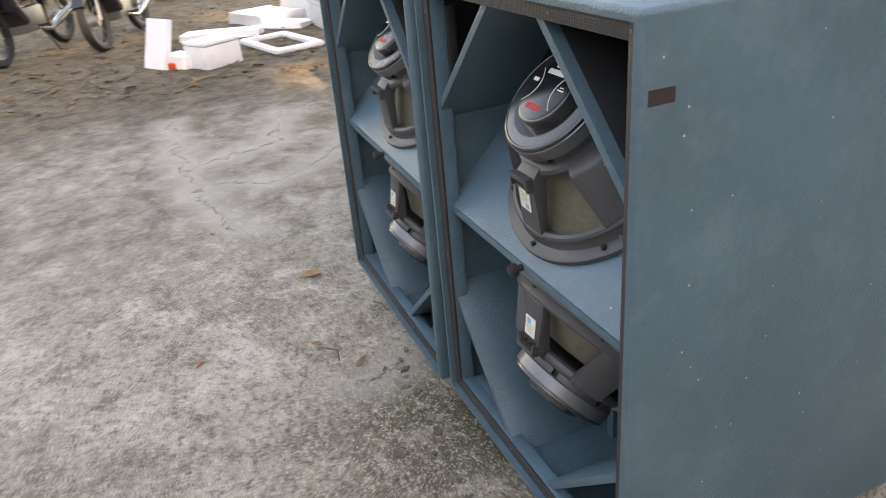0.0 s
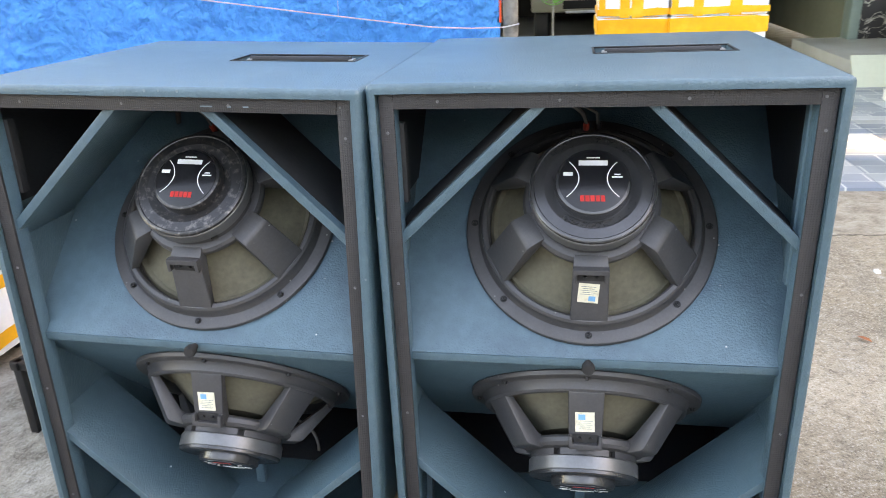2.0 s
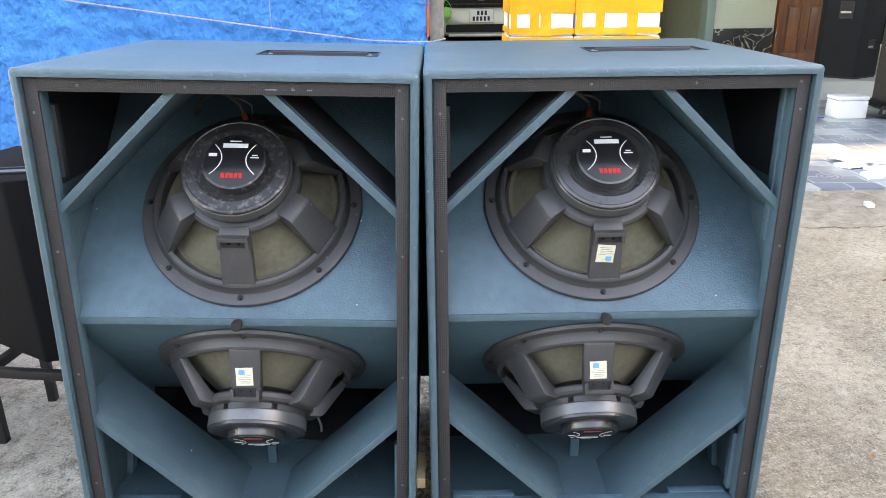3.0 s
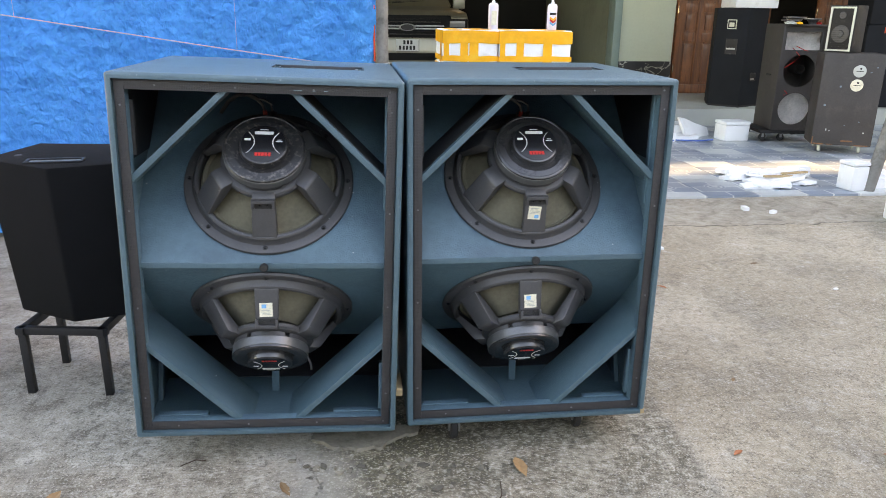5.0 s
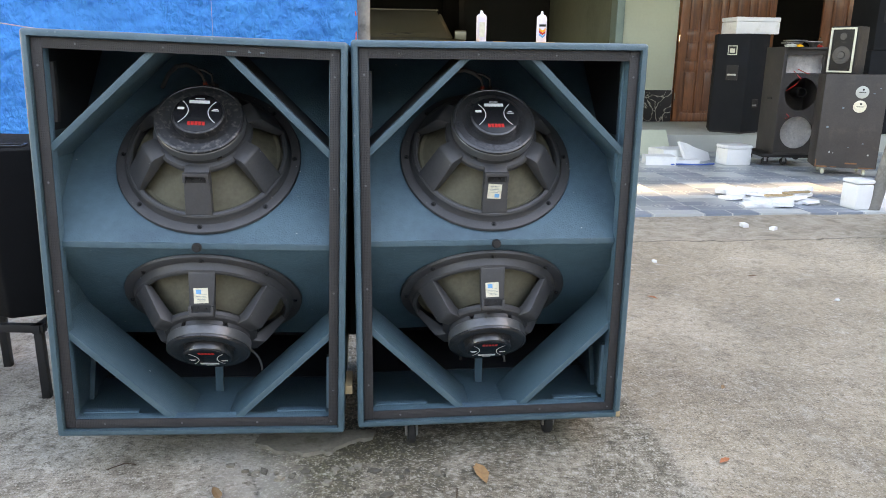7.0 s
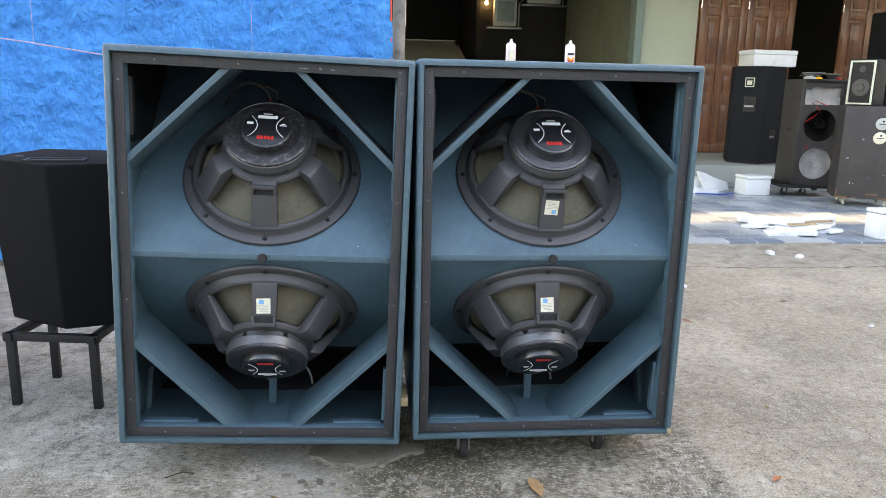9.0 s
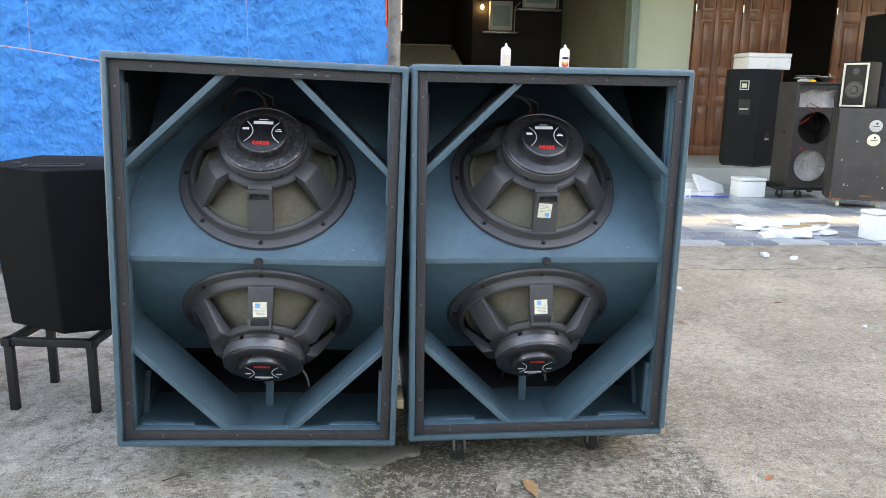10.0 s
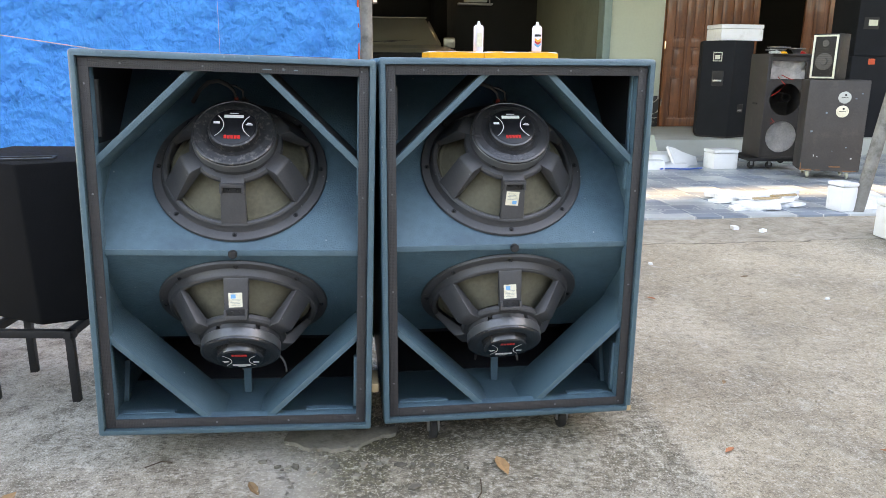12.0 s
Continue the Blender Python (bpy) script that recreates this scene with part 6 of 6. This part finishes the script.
for x, y, s in ((3.95, 3.28, 0.18), (4.05, 3.4, 0.24), (2.55, 2.72, 0.06), (2.70, 2.62, 0.05), (3.9, 3.0, 0.1), (1.6, 1.9, 0.03), (2.2, 1.2, 0.02)):
    foam_scrap(x, y, 0.0145 if y > 3.07 else -0.001, s, s * 0.6, s * 0.4, rnd.uniform(0, 90))
foam_box("polystyrene_box", pose(3.36, 2.08, -0.001, 0, 0, -4), (0.5, 0.38, 0.25), "white polystyrene box on the yard beside the porch", "box", "", [], 0.04)
foam_box("polystyrene_box", pose(3.80, 5.46, 0.0145, 0, 0, 4), (0.28, 0.22, 0.205), "small white polystyrene box on the tiles before the step", "box", "", [], 0.035)
foam_scrap(3.62, 5.78, 0.02, 0.42, 0.32, 0.03, 20, 50, 18)
foam_scrap(3.35, 5.72, 0.0145, 0.5, 0.25, 0.04, 4)
foam_scrap(3.12, 5.60, 0.0145, 0.3, 0.2, 0.09, -12)
foam_scrap(3.42, 5.98, 0.0145, 0.36, 0.3, 0.12, 8)
tagged(finish("pale_board", box((0, 0, 0), (0.62, 0.012, 0.34), 0.002), WALL), "thin pale green board leaning on the porch step", "board").matrix_basis = pose(2.95, 6.32, 0.014, -38, 0, 0)
tagged(finish("blue_hose", tube([(3.2 + 0.06 * i, 5.45 + 0.03 * math.sin(i), 0.028) for i in range(9)], 0.007), BLUE_PLASTIC), "short blue plastic hose on the tiles", "hose")

# ---- far side of the yard: foam litter, motorbikes, trees ----
def foam_tray(m, w, d, h, t, label):
    """A box without its lid, or the bare rim of one."""
    bm = bmesh.new()
    o = [(0, 0), (w, 0), (w, d), (0, d)]
    i_ = [(t, t), (w - t, t), (w - t, d - t), (t, d - t)]
    rings = [[bm.verts.new((x, y, z)) for x, y in r] for r, z in ((o, 0), (o, h), (i_, h), (i_, 0))]
    for a, b in zip(rings, rings[1:] + rings[:1]):
        for k in range(4):
            bm.faces.new((a[k], a[(k + 1) % 4], b[(k + 1) % 4], b[k]))
    bmesh.ops.recalc_face_normals(bm, faces=bm.faces)
    bmesh.ops.bevel(bm, geom=bm.edges[:], offset=min(0.012, h / 4), segments=2, affect="EDGES")
    ob = finish("foam_tray", bm, FOAM)
    ob.matrix_basis = m
    return tagged(ob, label, "foam tray", "foam litter")


foam_box("polystyrene_box", pose(-5.22, -0.14, -0.002, 0, 0, 28), (0.30, 0.36, 0.22), "white polystyrene box lying among foam litter", "box", "", [], 0.03)
foam_tray(pose(-5.95, 0.42, 0.0, 0, 0, 12), 0.86, 0.48, 0.05, 0.07, "empty white polystyrene rim lying on the ground")
foam_scrap(-5.45, -0.32, -0.02, 0.30, 0.05, 0.42, 30, -18, 0)
foam_scrap(-5.34, -0.16, 0.0, 0.34, 0.2, 0.1, 28)
foam_scrap(-6.55, 0.35, 0.0, 0.8, 0.3, 0.06, 70)
foam_scrap(-7.1, 0.9, 0.0, 0.7, 0.5, 0.12, 20)
foam_scrap(-7.2, 1.5, 0.0, 0.9, 0.5, 0.3, 10)
foam_scrap(-6.6, 1.05, 0.0, 0.5, 0.3, 0.05, 40)
tagged(finish("orange_block", box((-0.06, -0.03, 0), (0.06, 0.03, 0.05), 0.005), ORANGE), "small orange plastic block on the ground", "block").matrix_basis = pose(-5.3, -0.26, -0.002, 0, 0, 25)


def motorbike(m, label, colour):
    c = thing("motorbike", m, label, "motorbike", "motorbikes")
    for x in (0, -1.26):
        q = Matrix.Translation((x, 0, 0.29)) @ Matrix.Rotation(radians(90), 4, "X")
        w = part("wheel", lathe([(0.235, -0.03), (0.27, -0.04), (0.288, -0.02), (0.29, 0), (0.288, 0.02), (0.27, 0.04), (0.235, 0.03)], 40, q, True), RUBBER, c)
        part("rim", lathe([(0.215, -0.025), (0.238, -0.03), (0.238, 0.03), (0.215, 0.025)], 40, q, True), DARK_STEEL, w)
        part("hub", lathe([(0, -0.05), (0.05, -0.05), (0.05, 0.05), (0, 0.05)], 20, q), STEEL, w)
        for i in range(14):
            a = 2 * math.pi * i / 14
            part("spoke", tube([(x + 0.04 * math.cos(a), 0.02 * (-1) ** i, 0.29 + 0.04 * math.sin(a)), (x + 0.22 * math.cos(a + 0.25), 0, 0.29 + 0.22 * math.sin(a + 0.25))], 0.003, 5), STEEL, w)
    for s in (-0.07, 0.07):
        part("fork", tube([(0, s, 0.29), (-0.1, s, 0.62), (-0.2, s * 0.8, 0.9)], 0.018, 10), STEEL, c)
        part("shock", tube([(-1.22, s * 1.7, 0.32), (-1.0, s * 1.6, 0.66)], 0.022, 10), CHROME, c)
    part("front_guard", prism([(0.26, 0.46), (0.1, 0.585), (-0.12, 0.60), (-0.28, 0.50), (-0.26, 0.46), (-0.1, 0.56), (0.08, 0.55), (0.23, 0.43)], "y", -0.06, 0.06, 0.008), colour, c)
    part("engine", box((-0.85, -0.12, 0.22), (-0.45, 0.12, 0.46), 0.04), STEEL, c)
    part("leg_shield", prism([(-0.22, 0.9), (-0.16, 0.92), (-0.28, 0.45), (-0.42, 0.3), (-0.48, 0.34)], "y", -0.16, 0.16, 0.02), colour, c)
    part("rear_body", prism([(-0.5, 0.5), (-0.75, 0.70), (-1.55, 0.82), (-1.6, 0.74), (-1.1, 0.5)], "y", -0.12, 0.12, 0.03), colour, c)
    part("seat", prism([(-0.62, 0.72), (-0.75, 0.78), (-1.4, 0.87), (-1.45, 0.82), (-0.8, 0.7)], "y", -0.13, 0.13, 0.03), RUBBER, c)
    part("head", box((-0.26, -0.14, 0.88), (-0.06, 0.14, 1.04), 0.05), colour, c)
    part("headlight", lathe([(0, 0.02), (0.05, 0.015), (0.065, 0), (0, 0)], 20, Matrix.Translation((-0.055, 0, 0.95)) @ Matrix.Rotation(radians(90), 4, "Y")), LAMP_GLASS, c)
    part("handlebar", tube([(-0.3, -0.34, 1.02), (-0.2, -0.12, 0.98), (-0.2, 0.12, 0.98), (-0.3, 0.34, 1.02)], 0.014, 10), CHROME, c)
    part("exhaust", tube([(-0.6, 0.13, 0.25), (-0.8, 0.15, 0.2), (-1.0, 0.16, 0.26), (-1.5, 0.17, 0.38)], [0.018, 0.02, 0.045, 0.04], 12), CHROME, c)
    part("side_stand", tube([(-0.72, 0.1, 0.22), (-0.66, 0.24, 0.0)], 0.012), DARK_STEEL, c)
    part("foot_peg", tube([(-0.62, -0.24, 0.26), (-0.62, 0.24, 0.26)], 0.014), RUBBER, c)
    return c


motorbike(pose(-6.78, -0.78, 0, 0, 0, -20) @ pose(0, 0, 0, 6, 0, 0), "dark motorbike with silver trim, parked on its stand", BODY_BLUE)
motorbike(pose(-6.68, -1.68, 0, 0, 0, -24) @ pose(0, 0, 0, 6, 0, 0), "black and grey motorbike parked by the trees", BODY_BLUE)


def tree(x, y, h, r, seed, label):
    c = thing("tree", pose(x, y, 0), label, "tree", "trees")
    rd = random.Random(seed)
    part("trunk", tube([(0, 0, -0.1), (0.02, 0.01, 0.4), (rd.uniform(-0.1, 0.1), 0.05, h * 0.5), (rd.uniform(-0.2, 0.2), 0.1, h)], [r * 1.4, r, r * 0.8, r * 0.35], 14), BARK, c)
    tips = []
    for i in range(7):
        a, z = rd.uniform(0, 6.28), h * rd.uniform(0.55, 0.95)
        tip = Vector((1.5 * math.cos(a), 1.5 * math.sin(a), z + rd.uniform(0.5, 1.1)))
        part("limb", tube([(0, 0.05, z), tip * 0.55 + Vector((0, 0, z * 0.4)), tip], [r * 0.4, r * 0.25, r * 0.08], 8), BARK, c)
        tips.append(tip)
    bm = bmesh.new()
    for i in range(900):
        p = rd.choice(tips) + Vector((rd.gauss(0, 0.55), rd.gauss(0, 0.55), rd.gauss(0, 0.4)))
        e = Euler((rd.uniform(-1, 1), rd.uniform(-1, 1), rd.uniform(0, 6.28))).to_matrix()
        vs = [bm.verts.new(p + e @ Vector(q)) for q in ((-0.09, 0, 0), (0, -0.035, 0.01), (0.1, 0, 0), (0, 0.035, 0.01))]
        bm.faces.new(vs)
    part("crown", bm, FOLIAGE, c, "leafy green crown", smooth=0)
    return c


FOLIAGE = mat("green_leaves", (0.05, 0.11, 0.025), 0.6, vary=0.35, scale=3, bump=0.0)
tree(-10.6, 0.15, 3.4, 0.16, 1, "tree with a grey-brown trunk beyond the yard")
tree(-12.3, -1.8, 3.8, 0.18, 2, "tree with a rough brown trunk behind the motorbikes")
tree(-11.2, 3.2, 3.2, 0.14, 3, "slim tree beyond the row of white boxes")


def leaf_mesh(bm, p, size, rd):
    e = Euler((rd.uniform(-0.25, 0.25), rd.uniform(-0.25, 0.25), rd.uniform(0, 6.28))).to_matrix()
    outline = [(-1, 0, 0.02), (-0.5, -0.3, 0.12), (0.2, -0.36, 0.16), (1, 0, 0.05), (0.2, 0.36, 0.16), (-0.5, 0.3, 0.12)]
    mid = [bm.verts.new(p + e @ Vector((q, 0, 0.0)) * size) for q in (-0.5, 0.2)]
    ring = [bm.verts.new(p + e @ Vector(q) * size) for q in outline]
    bm.faces.new((ring[0], ring[1], mid[0])), bm.faces.new((ring[1], ring[2], mid[1], mid[0])), bm.faces.new((ring[2], ring[3], mid[1]))
    bm.faces.new((ring[3], ring[4], mid[1])), bm.faces.new((ring[4], ring[5], mid[0], mid[1])), bm.faces.new((ring[5], ring[0], mid[0]))


rd = random.Random(11)
for x, y, s, ml in ((0.323, -0.105, 0.05, LEAF), (1.0, -0.10, 0.024, LEAF_RED), (-0.51, -0.235, 0.024, LEAF), (-0.58, -0.58, 0.02, LEAF_RED), (-0.97, -0.14, 0.05, LEAF), (1.47, -0.18, 0.05, LEAF_RED), (1.22, 0.35, 0.02, LEAF), (-1.55, -0.42, 0.025, LEAF_RED), (-1.25, 0.1, 0.025, LEAF), (1.35, 1.3, 0.03, LEAF_RED), (2.0, 1.6, 0.03, LEAF), (0.45, -0.62, 0.02, LEAF_RED), (-0.35, -0.14, 0.03, LEAF)):
    bm = bmesh.new()
    leaf_mesh(bm, Vector((0, 0, 0)), s, rd)
    ob = finish("leaf", bm, ml, 0)
    ob.location, ob.rotation_euler = (x, y, 0.002), (0, 0, radians(-55) if x == 0.323 else 0)
    tagged(ob, "fallen dry brown leaf curled on the concrete", "leaf", "fallen leaves")
bm = bmesh.new()
for i in range(1900):
    x, y = -4.3 - abs(rd.gauss(0, 2.6)), rd.uniform(-3.5, 3.5)
    leaf_mesh(bm, Vector((x, y, 0.008)), rd.uniform(0.018, 0.055), rd)
tagged(finish("leaf_litter", bm, LITTER, 0), "scattered dry brown leaves under the trees", "leaf litter", kind="stuff")
for pts in ([(-0.47, -0.22, 0.004), (-0.43, -0.19, 0.012), (-0.38, -0.2, 0.006)], [(-0.66, 0.0, 0.003), (-0.62, 0.02, 0.008), (-0.59, 0.02, 0.004)], [(0.2, -0.3, 0.003), (0.24, -0.24, 0.01), (0.25, -0.17, 0.004)]):
    tagged(finish("twig", tube(pts, 0.0018, 5), TWIG), "thin dark twig lying on the concrete", "twig", "twigs")
bm = bmesh.new()
for i in range(900):
    x, y = rd.gauss(0.2, 1.0), rd.gauss(-0.2, 0.5)
    s = rd.uniform(0.002, 0.006)
    bmesh.ops.create_icosphere(bm, subdivisions=1, radius=s, matrix=Matrix.Translation((x, y, s * 0.3)) @ Matrix.Diagonal((1, rd.uniform(0.6, 1), 0.6, 1)))
tagged(finish("grit", bm, CONCRETE, 0), "loose grit and crumbs of broken concrete", "grit", kind="stuff")

# broken lip of the slab on which the boxes stand
er = random.Random(31)
lip = []
for i in range(27):
    u = i / 26
    lip.append((-0.29 + 0.33 * u, 0.105 - 0.075 * math.sin(math.pi * min(1, u * 1.1)) + 0.02 * noise.noise((u * 7, 3, 1)) + er.uniform(-0.006, 0.006)))
lip_bm = bmesh.new()
add_prism(lip_bm, lip + [(0.05, 0.145), (-0.1, 0.16), (-0.28, 0.15)], "z", -0.02, 0.009)
tagged(finish("slab_edge", lip_bm, SLAB, 0), "broken lip of the concrete slab under the boxes", "slab edge", kind="structure")

# broken flakes of the slab along the damp hollow
for i in range(34):
    a = rd.uniform(0, 6.28)
    r = rd.uniform(0.006, 0.02)
    x, y = -0.33 + 0.6 * (i / 34) + rd.gauss(0, 0.03), -0.04 - 0.2 * (i / 34) * rd.random() + rd.gauss(0, 0.02)
    bm = bmesh.new()
    k = rd.randint(4, 6)
    add_prism(bm, [(r * rd.uniform(0.35, 1.25) * math.cos(6.28 * j / k), r * rd.uniform(0.4, 0.8) * math.sin(6.28 * j / k)) for j in range(k)], "z", -0.004, rd.uniform(0.003, 0.008))
    ob = finish("concrete_flake", bm, FLAKE, 0)
    ob.matrix_basis = pose(x, y, -0.002, rd.uniform(-4, 4), rd.uniform(-4, 4), math.degrees(a))
    tagged(ob, "thin broken flake of yard concrete", "concrete flake", "concrete flakes")

# ---- unseen walls added to shape the sun and block the low sky ----
OCCLUDER = mat("grey_occluder", (0.42, 0.42, 0.40), 0.85, vary=0.1, scale=0.5, bump=0.1)
# made-up screen: its slots let sun strips fall on tiles and far yard
for y0, y1, spans in ((-30, -1.4, ((0, 17.5),)), (-1.4, -0.2, ((0, 14.8), (15.0, 17.5))), (-0.2, 0.3, ((0, 17.5),)), (0.3, 0.45, ((0, 15.1), (15.4, 17.5))), (0.45, 1.45, ((0, 13.3), (13.7, 15.1), (15.4, 17.5))),
                      (1.45, 2.2, ((0, 15.1), (15.4, 17.5))), (2.2, 3.85, ((0, 17.5),)), (4.3, 30, ((0, 17.5),))):
    for z0, z1 in spans:
        tagged(finish("sun_screen", box((26, y0, z0 - 0.1 * (z0 == 0)), (26.3, y1, z1), 0), OCCLUDER), "unseen plain wall with slots, added to shape the sun", "wall", kind="structure")
# added behind the camera to cut low sky light on the cabinet fronts
tagged(finish("sky_blocker", box((-22, -9.4, -0.1), (22, -9.0, 3.9), 0.02), OCCLUDER), "unseen plain grey wall added to block the low sky", "wall", kind="structure")
